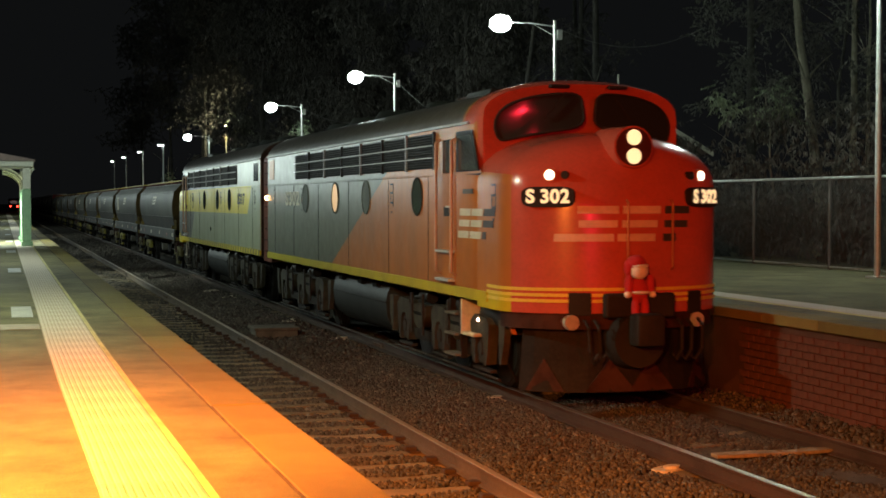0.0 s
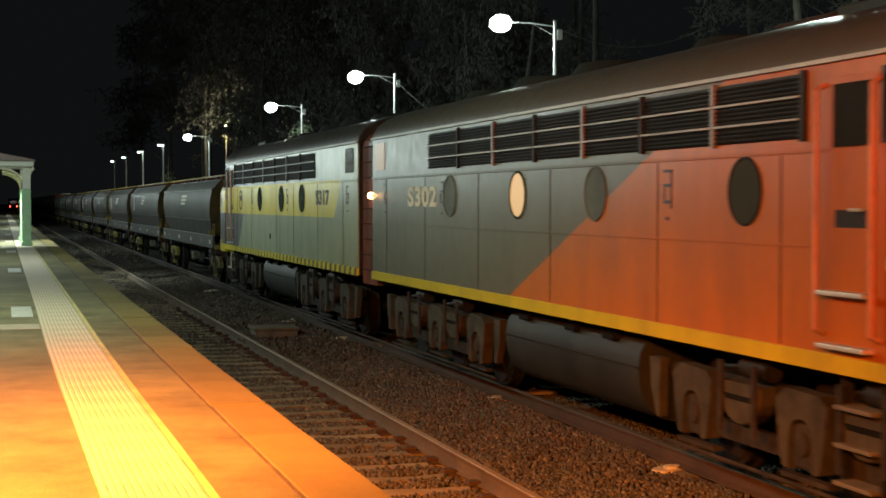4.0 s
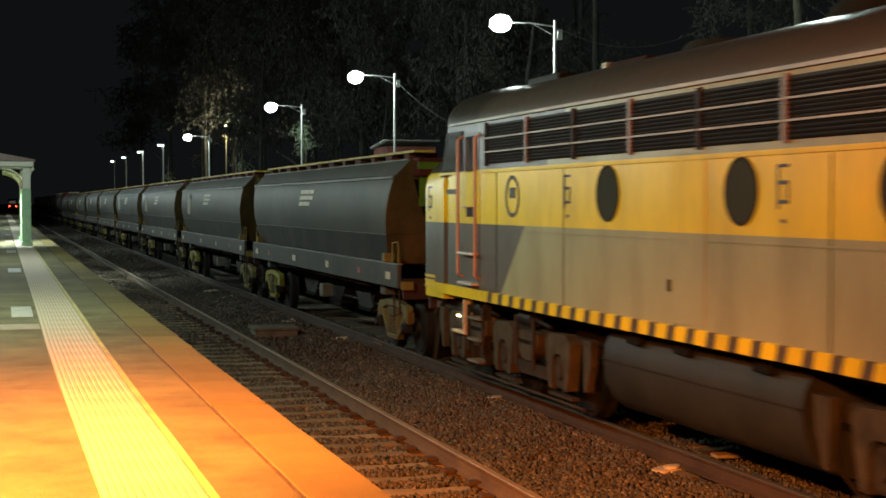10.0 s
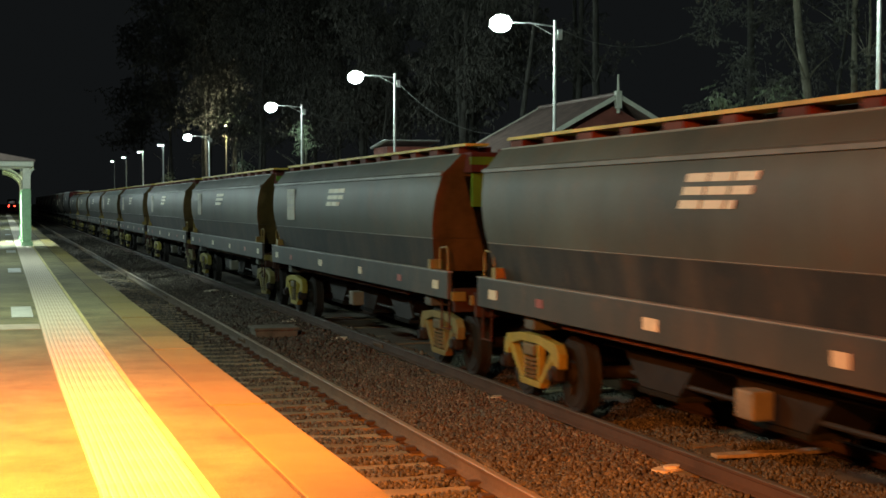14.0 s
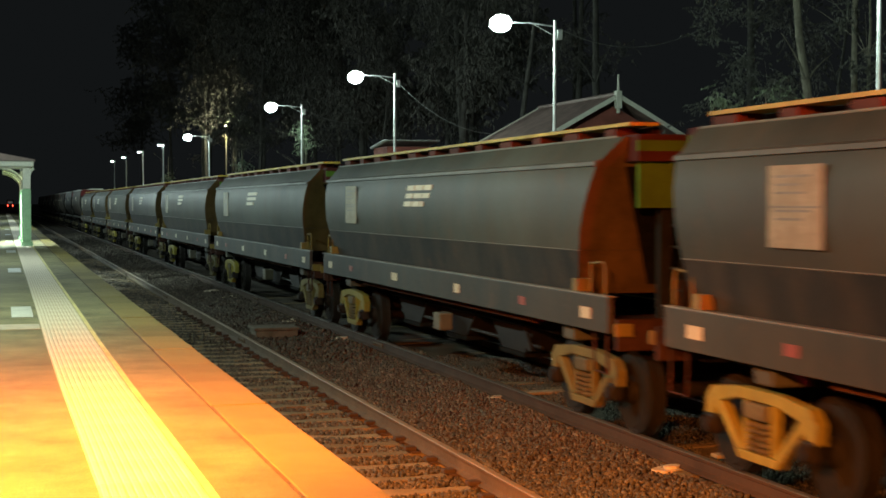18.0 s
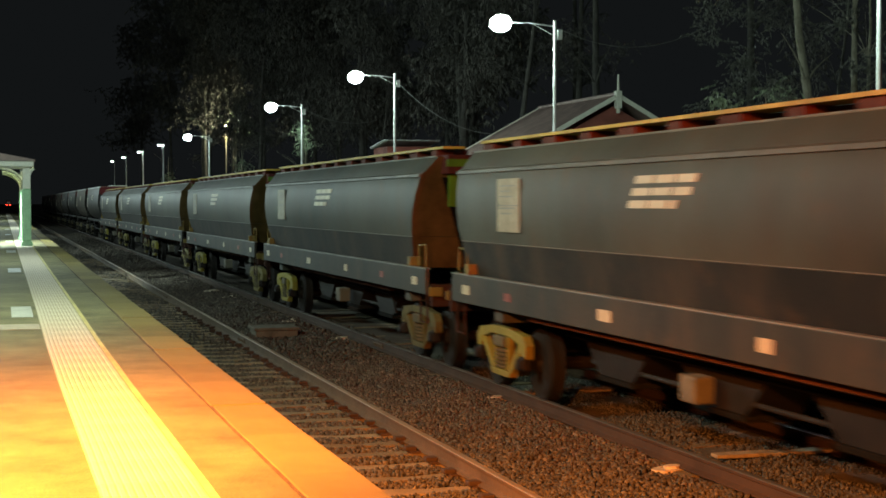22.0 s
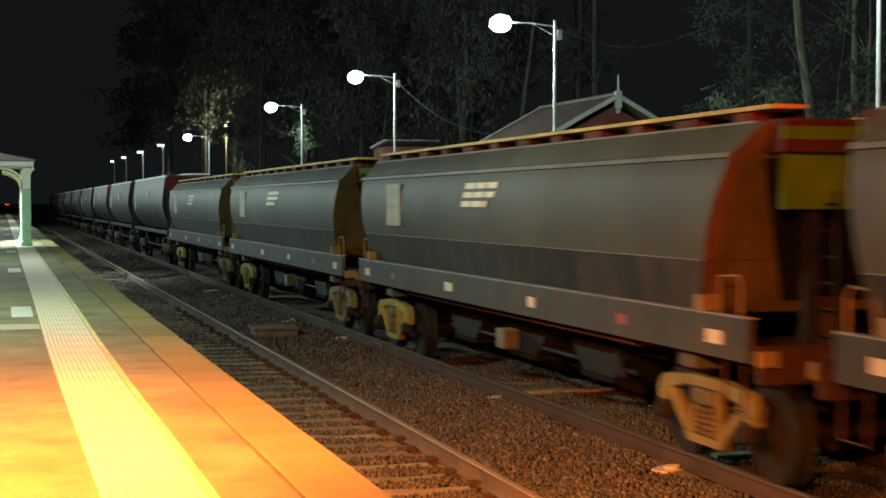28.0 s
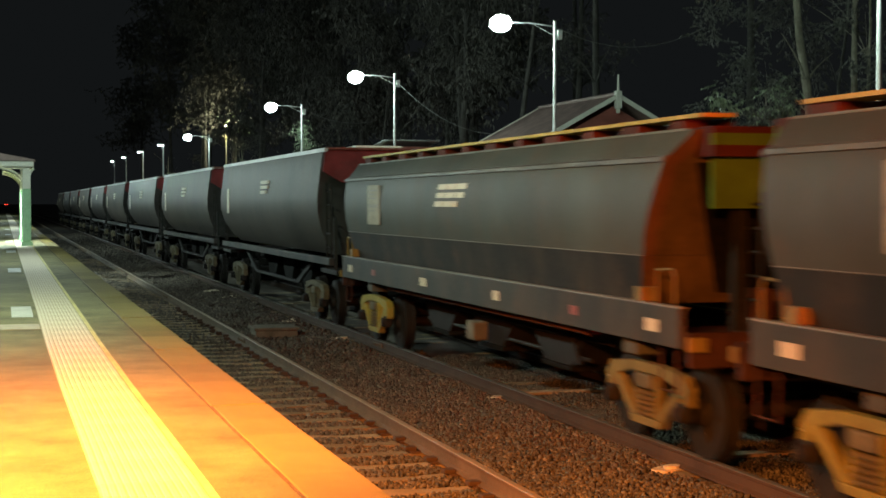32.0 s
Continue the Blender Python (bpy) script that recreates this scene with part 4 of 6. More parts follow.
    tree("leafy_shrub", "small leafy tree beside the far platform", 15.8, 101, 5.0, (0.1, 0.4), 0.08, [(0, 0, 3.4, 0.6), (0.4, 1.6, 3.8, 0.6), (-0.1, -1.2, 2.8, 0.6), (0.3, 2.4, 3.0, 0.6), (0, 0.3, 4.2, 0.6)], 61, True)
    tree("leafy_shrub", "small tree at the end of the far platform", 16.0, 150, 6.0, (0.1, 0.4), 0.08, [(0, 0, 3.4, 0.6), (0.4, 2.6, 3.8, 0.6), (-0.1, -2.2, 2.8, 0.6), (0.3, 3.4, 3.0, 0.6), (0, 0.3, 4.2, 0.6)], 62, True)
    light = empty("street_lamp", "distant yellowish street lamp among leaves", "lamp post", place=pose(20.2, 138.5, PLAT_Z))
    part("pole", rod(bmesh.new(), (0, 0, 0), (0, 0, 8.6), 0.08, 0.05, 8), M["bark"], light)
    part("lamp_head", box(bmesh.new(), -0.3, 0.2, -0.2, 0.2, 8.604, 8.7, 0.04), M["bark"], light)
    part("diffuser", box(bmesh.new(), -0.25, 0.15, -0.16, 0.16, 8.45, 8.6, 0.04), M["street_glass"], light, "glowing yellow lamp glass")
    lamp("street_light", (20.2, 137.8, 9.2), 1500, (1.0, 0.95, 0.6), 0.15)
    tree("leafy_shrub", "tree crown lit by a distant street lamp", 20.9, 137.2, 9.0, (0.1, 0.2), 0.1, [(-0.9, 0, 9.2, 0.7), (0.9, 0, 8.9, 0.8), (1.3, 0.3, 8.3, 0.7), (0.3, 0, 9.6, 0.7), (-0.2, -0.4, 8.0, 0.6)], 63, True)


# ---- the locomotives ----
HALF, LS, NOSE = 1.33, 15.35, 0.85      # half width, straight length, depth of the rounded nose


def arch(a, zs, zt, n, y, z0=1.10, m=16):
    """One cross-section: upright sides and an arched top."""
    ring = [(-a, y, z0), (-a, y, z0 + 0.4 * (zs - z0)), (-a, y, zs)]
    for k in range(1, m):
        t = math.pi * (1 - k / m)
        c, s = math.cos(t), math.sin(t)
        ring.append((a * math.copysign(abs(c) ** (2 / n), c), y, zs + (zt - zs) * abs(s) ** (2 / n)))
    return ring + [(a, y, zs), (a, y, z0 + 0.4 * (zs - z0)), (a, y, z0)]


def nose_width(q):
    return HALF * max(0.0, 1 - abs(q) ** 2.05) ** (1 / 2.05)


def nose_point(x, out=0.0):
    """Place and heading on the nose's plan at the offset x; 'along' counts towards the nose."""
    q = max(0.0, 1 - (abs(x) / HALF) ** 2.05) ** (1 / 2.05)
    e = 0.01
    q2 = max(0.0, 1 - (min(abs(x) + e, HALF) / HALF) ** 2.05) ** (1 / 2.05)
    slope = (q - q2) * NOSE / e
    ang = math.atan(slope) * (1 if x > 0 else -1)
    nx, ny = math.sin(ang), math.cos(ang)
    return x + nx * out, LS + q * NOSE + ny * out, ang


def nose_along(x, z):
    """How far forward the nose's skin lies at offset x and height z."""
    lo, hi = 0.0, 0.9985
    for _ in range(30):
        q = (lo + hi) / 2
        w, zs, zt = nose_width(q), 1.75 + 0.71 * (1 - q ** 2.4) ** 0.5, 2.12 + 0.93 * (1 - q ** 2.6) ** 0.5
        top = zs + (zt - zs) * max(0.0, 1 - (abs(x) / w) ** 2.1) ** (1 / 2.1) if abs(x) < w else 0
        lo, hi = (q, hi) if top > z else (lo, q)
    return LS + lo * NOSE


def porthole(loco, side, along, lit=None):
    x = side * HALF
    ring = bmesh.new()
    n = 28
    rows = []
    for r, d in ((0.238, 0.004), (0.245, 0.014), (0.262, 0.014), (0.268, 0.002)):
        rows.append([(x + side * d, -along + r * math.cos(a), 2.335 + r * math.sin(a)) for a in [k * 2 * math.pi / n for k in range(n)]])
    loft(ring, rows, caps=False)
    frame_ob = part("porthole", ring, M["plated"] if lit == M["plated"] else M["bogie_grey"], loco, "round steel porthole rim", smooth=True)
    bm = bmesh.new()
    rod(bm, (x - side * 0.005, -along, 2.335), (x + side * 0.006, -along, 2.335), 0.24, 0.24, n)
    part("pane", bm, lit or M["port_glass"], frame_ob)


def logo(parent, x, y_start, z0, wide, high, side, mats, step=-1.0, lean=0.25, depth=0.008, tuck=0.0):
    """The operator's mark as three rows of plain slanted bars, in one or two colours."""
    def block(u0, u1, v0, v1, material):
        quad = [(u0 * wide, v0), (u1 * wide, v0), (u1 * wide, v1), (u0 * wide, v1)]
        bm = slab(bmesh.new(), [(y_start + step * (u + lean * high * v), z0 + high * v) for u, v in quad], x, x + side * depth)
        for v in bm.verts:
            v.co.x -= side * tuck * (v.co.z - z0)
        part("mark_block", bm, material, parent, "plain block of the operator's painted mark")
    for v0, v1, last in ((0.76, 1.0, 1.0), (0.39, 0.62, 0.98), (0.0, 0.24, 0.80)):
        for u0, u1 in ((0.0, 0.31), (0.35, 0.66), (0.70, last)):
            if u1 > u0:
                block(u0, u1, v0, v1, mats[2] if u0 > 0.6 else mats[0])


def bogie(loco, centre, axles, frame_mat, wheel_r=0.5, spread=1.05):
    """A cast bogie: slim side beams, axle pedestals, bowl-shaped spring planks, brake gear and wheelsets."""
    ob = part("bogie", box(bmesh.new(), -0.55, 0.55, centre - 0.5, centre + 0.5, 0.55, 0.85, 0.04), M["bogie_dark"], loco)
    ends = axles[0] - 0.72, axles[-1] + 0.72
    for s in (-1, 1):
        def across(bm_outline, x0, x1):
            return slab(bmesh.new(), bm_outline, min(s * x0, s * x1), max(s * x0, s * x1))
        beam = [(ends[0], 0.70), (ends[0], 0.80), (ends[0] + 0.2, 0.86), (ends[1] - 0.2, 0.86), (ends[1], 0.80), (ends[1], 0.70)]
        part("side_frame", across(beam, spread - 0.05, spread + 0.04), frame_mat, ob, "oily dark side frame")
        for a in axles:
            # arched pedestal round its axle box, with a small oiling lid
            foot = [(a - 0.36, 0.80), (a - 0.32, 0.56), (a - 0.26, 0.31), (a - 0.17, 0.29), (a - 0.165, 0.52)]
            foot += [(a - 0.165 * math.cos(k * math.pi / 6), 0.54 + 0.14 * math.sin(k * math.pi / 6)) for k in range(1, 6)]
            foot += [(a + 0.165, 0.52), (a + 0.17, 0.29), (a + 0.26, 0.31), (a + 0.32, 0.56), (a + 0.36, 0.80), (a + 0.20, 0.89), (a - 0.26, 0.87)]
            part("pedestal", across(foot, spread + 0.04, spread + 0.17), M["bogie_cast"], ob, "pale dusty arched axle pedestal")
            bm = box(bmesh.new(), min(s * (spread + 0.02), s * (spread + 0.14)), max(s * (spread + 0.02), s * (spread + 0.14)), a - 0.15, a + 0.15, 0.30, 0.64, 0.03)
            rod(bm, (s * (spread + 0.14), a, 0.49), (s * (spread + 0.165), a, 0.49), 0.095, 0.085, 14)
            part("axle_box", bm, M["bogie_mid"], ob)
            part("tie_bar", across([(a - 0.34, 0.215), (a + 0.34, 0.215), (a + 0.34, 0.25), (a - 0.34, 0.25)], spread + 0.06, spread + 0.14), M["bogie_mid"], ob)
            part("brake_shoe", across([(a + 0.46, 0.40), (a + 0.54, 0.38), (a + 0.57, 0.62), (a + 0.49, 0.64)], spread - 0.1, spread + 0.02), M["bogie_dark"], ob)
        for a, b in zip(axles, axles[1:]):
            mid = (a + b) / 2
            w = min(0.34, (b - a) / 2 - 0.38)
            bowl = [(mid + w * math.cos(t), 0.78 + 0.27 * math.sin(t)) for t in [math.pi + k * math.pi / 10 for k in range(11)]]
            bm = across(bowl + [(mid + w, 0.84), (mid - w, 0.84)], spread + 0.05, spread + 0.20)
            bmesh.ops.bevel(bm, geom=bm.edges[:], offset=0.012, segments=1, affect="EDGES")
            plank = part("spring_plank", bm, M["bogie_cast"], ob, "pale dusty bowl-shaped spring plank")
            part("equaliser", across([(a + 0.36, 0.34), (b - 0.36, 0.34), (b - 0.30, 0.48), (a + 0.30, 0.48)], spread + 0.02, spread + 0.10), M["bogie_mid"], ob)
            for d in (-w * 0.8, w * 0.8):
                part("hanger", across([(mid + d - 0.03, 0.44), (mid + d + 0.03, 0.44), (mid + d + 0.03, 1.0), (mid + d - 0.03, 1.0)], spread + 0.205, spread + 0.23), M["bogie_mid"], ob)
            part("spring_slot", across([(mid - w * 0.7, 0.745), (mid + w * 0.7, 0.745), (mid + w * 0.62, 0.70), (mid - w * 0.62, 0.70)], spread + 0.20, spread + 0.204), M["near_black"], plank)
            bm = bmesh.new()
            rod(bm, (s * (spread + 0.10), mid - 0.36, 0.96), (s * (spread + 0.10), mid + 0.04, 0.96), 0.085, 0.085, 14)
            rod(bm, (s * (spread + 0.10), mid + 0.04, 0.96), (s * (spread + 0.10), mid + 0.5, 0.92), 0.022)
            part("brake_cylinder", bm, M["bogie_dark"], ob, smooth=True)
        part("brake_rod", rod(bmesh.new(), (s * (spread + 0.12), ends[0] + 0.1, 0.17), (s * (spread + 0.12), ends[1] - 0.1, 0.17), 0.018), M["bogie_mid"], ob)
        part("sand_pipe", tube(bmesh.new(), [(s * (spread + 0.1), ends[0] + 0.02, 0.8), (s * (spread + 0.1), ends[0] - 0.02, 0.45), (s * (spread - 0.1), ends[0] + 0.12, 0.14)], 0.018, 6), M["bogie_dark"], ob)
        for a, d in ((ends[0], -1), (ends[1], 1)):
            part("guard_plate", across([(a - d * 0.06, 0.88), (a + d * 0.16, 0.88), (a + d * 0.13, 0.62), (a + d * 0.02, 0.36), (a - d * 0.04, 0.36)], 1.12, 1.20), M["bogie_cast"], ob, "dusty flared end plate")
    for a in axles:
        wheelset(loco, a, wheel_r)
    return ob


WHEEL_SETS = []


def wheelset(vehicle, y, r):
    bm = bmesh.new()
    rod(bm, (-0.95, 0, 0), (0.95, 0, 0), 0.075, 0.075, 12)
    for s in (-1, 1):
        rod(bm, (s * 0.73, 0, 0), (s * 0.765, 0, 0), r + 0.028, r + 0.022, 32)
        rod(bm, (s * 0.765, 0, 0), (s * 0.87, 0, 0), r, r - 0.004, 32)
        rod(bm, (s * 0.87, 0, 0), (s * 0.885, 0, 0), r - 0.05, r - 0.06, 32)
        rod(bm, (s * 0.86, 0, 0), (s * 0.93, 0, 0), 0.13, 0.11, 16)
        for k in range(3):
            t = k * 2.094
            rod(bm, (s * 0.885, 0.27 * r / 0.5 * math.cos(t), 0.27 * r / 0.5 * math.sin(t)), (s * 0.893, 0.27 * r / 0.5 * math.cos(t), 0.27 * r / 0.5 * math.sin(t)), 0.05, 0.045, 10)
    ob = part("wheelset", bm, M["bogie_dark"], vehicle, "pair of steel wheels on an axle", smooth=True)
    ob.location = (0, y, r)
    WHEEL_SETS.append((ob, vehicle, r))


def ladder(parent, x, y0, y1, z0, z1, rungs, mat):
    bm = bmesh.new()
    for y in (y0, y1):
        rod(bm, (x, y, z0), (x, y, z1), 0.018)
    for k in range(rungs):
        z = z0 + (z1 - z0) * (k + 0.5) / rungs
        rod(bm, (x, y0, z), (x, y1, z), 0.013)
    return part("ladder", bm, mat, parent)


def locomotive(kind):
    first = kind == "first"
    back_set = 0.2 if first else 0.0        # the leading engine's flat end lies a little further forward
    paint = M["loco_first"] if first else M["loco_second"]
    label = "orange and grey bulldog-nosed diesel locomotive with lit headlights" if first else "silver and yellow bulldog-nosed diesel locomotive coupled back to back"
    loco = empty("diesel_locomotive", label, "locomotive", "the two locomotives")
    bm = bmesh.new()
    rings = [arch(HALF, 3.2, 3.72, 2.2, -y) for y in (back_set, 3, 6, 9, 12, 13.6)]
    rings += [arch(HALF, 3.2, 3.76, 2.2, -14.1), arch(HALF - 0.01, 3.2, 3.75, 2.3, -14.4)]
    rings += [[(x, y - bow * (1 - (x / HALF) ** 2), z) for x, y, z in arch(a, zs, zt, n, -yy)] for a, zs, zt, n, yy, bow in ((HALF - 0.03, 3.24, 3.72, 2.45, 14.52, 0.12), (HALF - 0.07, 3.27, 3.67, 2.6, 14.58, 0.26))]
    loft(bm, rings)
    for f in bm.faces:
        c = f.calc_center_median()
        f.material_index = 1 if c.y < -14.5 or (c.y < -14.2 and c.z > 3.0) else 0
    part("body", bm, [paint, M["nose_paint"] if first else paint], loco, smooth=True)
    # rounded nose
    bm = bmesh.new()
    rings = [arch(HALF, 2.5, 3.10, 2.1, -14.6, 1.02), arch(HALF, 2.48, 3.08, 2.1, -15.0, 1.02), arch(HALF, 2.46, 3.05, 2.1, -LS, 1.02)]
    for k in range(1, 15):
        q = math.sin(k / 14 * math.pi / 2) * 0.9985
        rings.append(arch(nose_width(q), 1.75 + 0.71 * (1 - q ** 2.4) ** 0.5, 2.12 + 0.93 * (1 - q ** 2.6) ** 0.5, 2.1, -(LS + q * NOSE), 1.02))
    loft(bm, rings)
    for f in bm.faces:
        c = f.calc_center_median()
        f.material_index = 1 if c.y < -LS - 0.30 or c.z > 2.6 else 0
    part("nose", bm, [paint, M["nose_paint"] if first else paint], loco, "rounded bulldog nose", smooth=True)
    # rubbing bands round the nose
    bandmat = M["yellow"]
    for k, z in enumerate((1.14, 1.205, 1.27)):
        pts = [nose_point(HALF * math.sin(t), 0.012) for t in [math.radians(a) for a in range(-88, 89, 8)]]
        path = [(-HALF - 0.012, LS - 0.35)] + [(p[0], p[1]) for p in pts] + [(HALF + 0.012, LS - 0.35)]
        bm = bmesh.new()
        rows = []
        for (x, a), (xi, ai) in zip(path, [(-HALF + 0.03, LS - 0.35)] + [(p[0] * 0.97, p[1] - 0.04) for p in pts] + [(HALF - 0.03, LS - 0.35)]):
            rows.append([(x, -a, z), (x, -a, z + 0.035), (xi, -ai, z + 0.035), (xi, -ai, z)])
        part("rubbing_band", loft(bm, rows), bandmat, loco, "raised yellow band")
    # roof gear
    for a, w, hgt in ((2.4, 0.55, 0.09), (4.6, 0.6, 0.10), (6.6, 0.6, 0.10), (9.4, 0.5, 0.08)):
        part("roof_fan", rod(bmesh.new(), (0, -a, 3.68), (0, -a, 3.72 + hgt), w, w * 0.82, 20), M["tank"], loco, "round roof fan housing", smooth=True)
    part("exhaust", box(bmesh.new(), -0.35, 0.35, -11.6, -10.6, 3.68, 3.79, 0.04), M["rust"], loco)
    part("roof_hatch", box(bmesh.new(), -0.7, 0.7, -13.2, -12.2, 3.62, 3.735, 0.02), M["tank"], loco)
    part("roof_lamp", box(bmesh.new(), 0.02, 0.12, -12.3, -12.2, 3.72, 3.86, 0.01), M["cream"], loco, "small pale roof lamp")
    for s in (-1, 1):
        # gutter strip, belt mouldings and panel joints
        part("gutter", box(bmesh.new(), min(s * HALF, s * (HALF + 0.03)), max(s * HALF, s * (HALF + 0.03)), -14.3, -back_set, 3.205, 3.235), M["louvre_rail"], loco)
        part("belt_rail", box(bmesh.new(), min(s * HALF, s * (HALF + 0.014)), max(s * HALF, s * (HALF + 0.014)), -14.8, -back_set, 2.60, 2.63), paint, loco)
        part("belt_rail", box(bmesh.new(), min(s * HALF, s * (HALF + 0.01)), max(s * HALF, s * (HALF + 0.01)), -13.0, -back_set, 1.935, 1.95), paint, loco)
        part("sill_bar", box(bmesh.new(), min(s * HALF, s * (HALF + 0.02)), max(s * HALF, s * (HALF + 0.02)), -LS + 0.35, -back_set, 1.09, 1.21), paint, loco)
        for a in (1.05, 3.1, 5.4, 7.8, 10.4, 12.5):
            part("panel_joint", box(bmesh.new(), min(s * HALF, s * (HALF + 0.004)), max(s * HALF, s * (HALF + 0.004)), -a - 0.007, -a + 0.007, 1.22, 2.59), M["tank"], loco)
        # louvred band: dark bays with fine slats and two pale rails
        for k in range(7):
            a0 = 3.3 + 1.365 * k
            bay = part("louvre_panel", box(bmesh.new(), min(s * HALF, s * (HALF + 0.006)), max(s * HALF, s * (HALF + 0.006)), -a0 - 1.31, -a0, 2.70, 3.16), M["black"], loco, "dark louvred intake panel")
            bm = bmesh.new()
            for j in range(13):
                z = 2.715 + 0.034 * j
                slab_pts = [(s * (HALF + 0.006), z), (s * (HALF + 0.026), z - 0.006), (s * (HALF + 0.028), z), (s * (HALF + 0.006), z + 0.014)]
                prism(bm, slab_pts, -a0 - 1.30, -a0 - 0.01)
            part("slats", bm, M["louvre"], bay)
            for z in (2.83, 2.99):
                part("louvre_rail", box(bmesh.new(), min(s * (HALF + 0.026), s * (HALF + 0.045)), max(s * (HALF + 0.026), s * (HALF + 0.045)), -a0 - 1.31, -a0 - 0.0, z, z + 0.016), M["louvre_rail"], bay)
            part("pillar", box(bmesh.new(), min(s * HALF, s * (HALF + 0.035)), max(s * HALF, s * (HALF + 0.035)), -a0 - 1.365, -a0 - 1.31, 2.68, 3.18), M["trim_grey"] if k % 2 else M["black"], bay)
        # portholes
        if first:
            for a, lit in ((4.25, M["plated"]), (6.80, M["lit_port"]), (9.01, M["plated"]), (11.96, None)):
                porthole(loco, s, a, lit)
        else:
            for a in (4.55, 6.68, 9.27):
                porthole(loco, s, a)
        # cab door in its recess, with handrails and steps
        d0, d1 = 13.14, 13.72
        door = part("cab_door", box(bmesh.new(), min(s * HALF, s * (HALF + 0.008)), max(s * HALF, s * (HALF + 0.008)), -d1, -d0, 1.24, 3.1, 0.003), paint, loco)
        part("door_window", box(bmesh.new(), min(s * (HALF + 0.008), s * (HALF + 0.014)), max(s * (HALF + 0.008), s * (HALF + 0.014)), -d1 + 0.07, -d0 - 0.07, 2.62, 3.05), M["glass"], door)
        part("door_handle", rod(bmesh.new(), (s * (HALF + 0.05), -d1 + 0.1, 2.2), (s * (HALF + 0.05), -d1 + 0.24, 2.2), 0.012), M["galv"], door)
        for a in (d0 - 0.05, d1 + 0.05):
            bm = bmesh.new()
            tube(bm, [(s * HALF, -a, 1.35), (s * (HALF + 0.07), -a, 1.38), (s * (HALF + 0.07), -a, 3.02), (s * HALF, -a, 3.06)], 0.02, 8)
            part("handrail", bm, M["rail_pink"], loco, "upright painted handrail")
        for z in (1.26, 1.62):
            part("step", box(bmesh.new(), min(s * HALF, s * (HALF + 0.1)), max(s * HALF, s * (HALF + 0.1)), -d1, -d0, z, z + 0.035, 0.008), M["galv"], loco)
        part("step_pocket", box(bmesh.new(), min(s * HALF, s * (HALF + 0.01)), max(s * HALF, s * (HALF + 0.01)), -d1 + 0.1, -d0 - 0.1, 2.08, 2.2), M["black"], loco)
        # cab side window
        win = [(-13.78, 2.61), (-14.72, 2.58), (-14.42, 3.13), (-13.78, 3.13)]
        w = part("cab_window", slab(bmesh.new(), win, s * HALF, s * (HALF + 0.012)), M["black"], loco)
        inner = [(-13.83, 2.66), (-14.62, 2.64), (-14.37, 3.08), (-13.83, 3.08)]
        part("pane", slab(bmesh.new(), inner, s * (HALF + 0.012), s * (HALF + 0.016)), M["glass"], w)
        part("louvre_plate", box(bmesh.new(), min(s * HALF, s * (HALF + 0.01)), max(s * HALF, s * (HALF + 0.01)), -14.45, -14.05, 2.36, 2.42), M["eave"], loco)
        # rear window and small stencils
        rw = part("rear_window", box(bmesh.new(), min(s * HALF, s * (HALF + 0.01)), max(s * HALF, s * (HALF + 0.01)), -0.85 - back_set * 0.5, -0.28 - back_set * 0.5, 2.74, 3.14), M["lit_window"] if first else M["glass"], loco)
        for a, z in ((0.98 if first else 0.72, 2.36), (3.9 if first else 6.05, 2.36), (10.6 if first else 10.3, 2.36), (15.22, 2.3)):
            for y0, y1, z0, z1 in ((-0.08, -0.055, -0.16, 0.17), (-0.05, 0.08, 0.145, 0.17), (-0.05, 0.08, 0.02, 0.05), (-0.05, 0.08, -0.12, -0.09), (0.055, 0.08, -0.085, 0.015), (-0.02, 0.04, -0.26, -0.23)):
                bm = box(bmesh.new(), min(s * HALF, s * (HALF + 0.005)), max(s * HALF, s * (HALF + 0.005)), -a + y0, -a + y1, z + z0, z + z1)
                part("stencil_line", bm, M["logo_dark"], loco)
        # tank and equipment under the frame
        part("fuel_tank", prism(bmesh.new(), [(s * 0.1, 0.21), (s * 0.74, 0.21), (s * 0.95, 0.26), (s * 1.10, 0.38), (s * 1.17, 0.54), (s * 1.19, 0.74), (s * 1.17, 0.88), (s * 1.10, 1.0), (s * 0.1, 1.0)], -9.7, -6.0), M["tank"], loco, "rounded fuel tank", smooth=True)
        part("tank_strap", box(bmesh.new(), min(s * 1.185, s * 1.205), max(s * 1.185, s * 1.205), -9.7, -6.0, 0.735, 0.747), M["bogie_grey"], loco)
        for a in (6.6, 8.0, 9.0):
            part("tank_bracket", box(bmesh.new(), min(s * 1.08, s * 1.2), max(s * 1.08, s * 1.2), -a - 0.14, -a + 0.14, 0.94, 1.06, 0.015), M["near_black"], loco)
        part("air_tank", rod(bmesh.new(), (s * 1.0, -14.15, 0.9), (s * 1.0, -15.2, 0.86), 0.15, 0.15, 16), M["bogie_grey"], loco, smooth=True)
        bm = bmesh.new()
        box(bm, min(s * 1.05, s * 1.3), max(s * 1.05, s * 1.3), -14.35, -13.9, 0.62, 0.66, 0.01)
        box(bm, min(s * 1.05, s * 1.3), max(s * 1.05, s * 1.3), -13.88, -13.84, 0.62, 1.06, 0.005)
        part("step_plate", bm, M["white"], loco, "bright cab step catching its lamp")
        part("step_lamp", rod(bmesh.new(), (s * 1.16, -14.3, 0.86), (s * 1.2, -14.3, 0.80), 0.035, 0.045, 12), M["step_light"], loco, "small glowing step lamp")
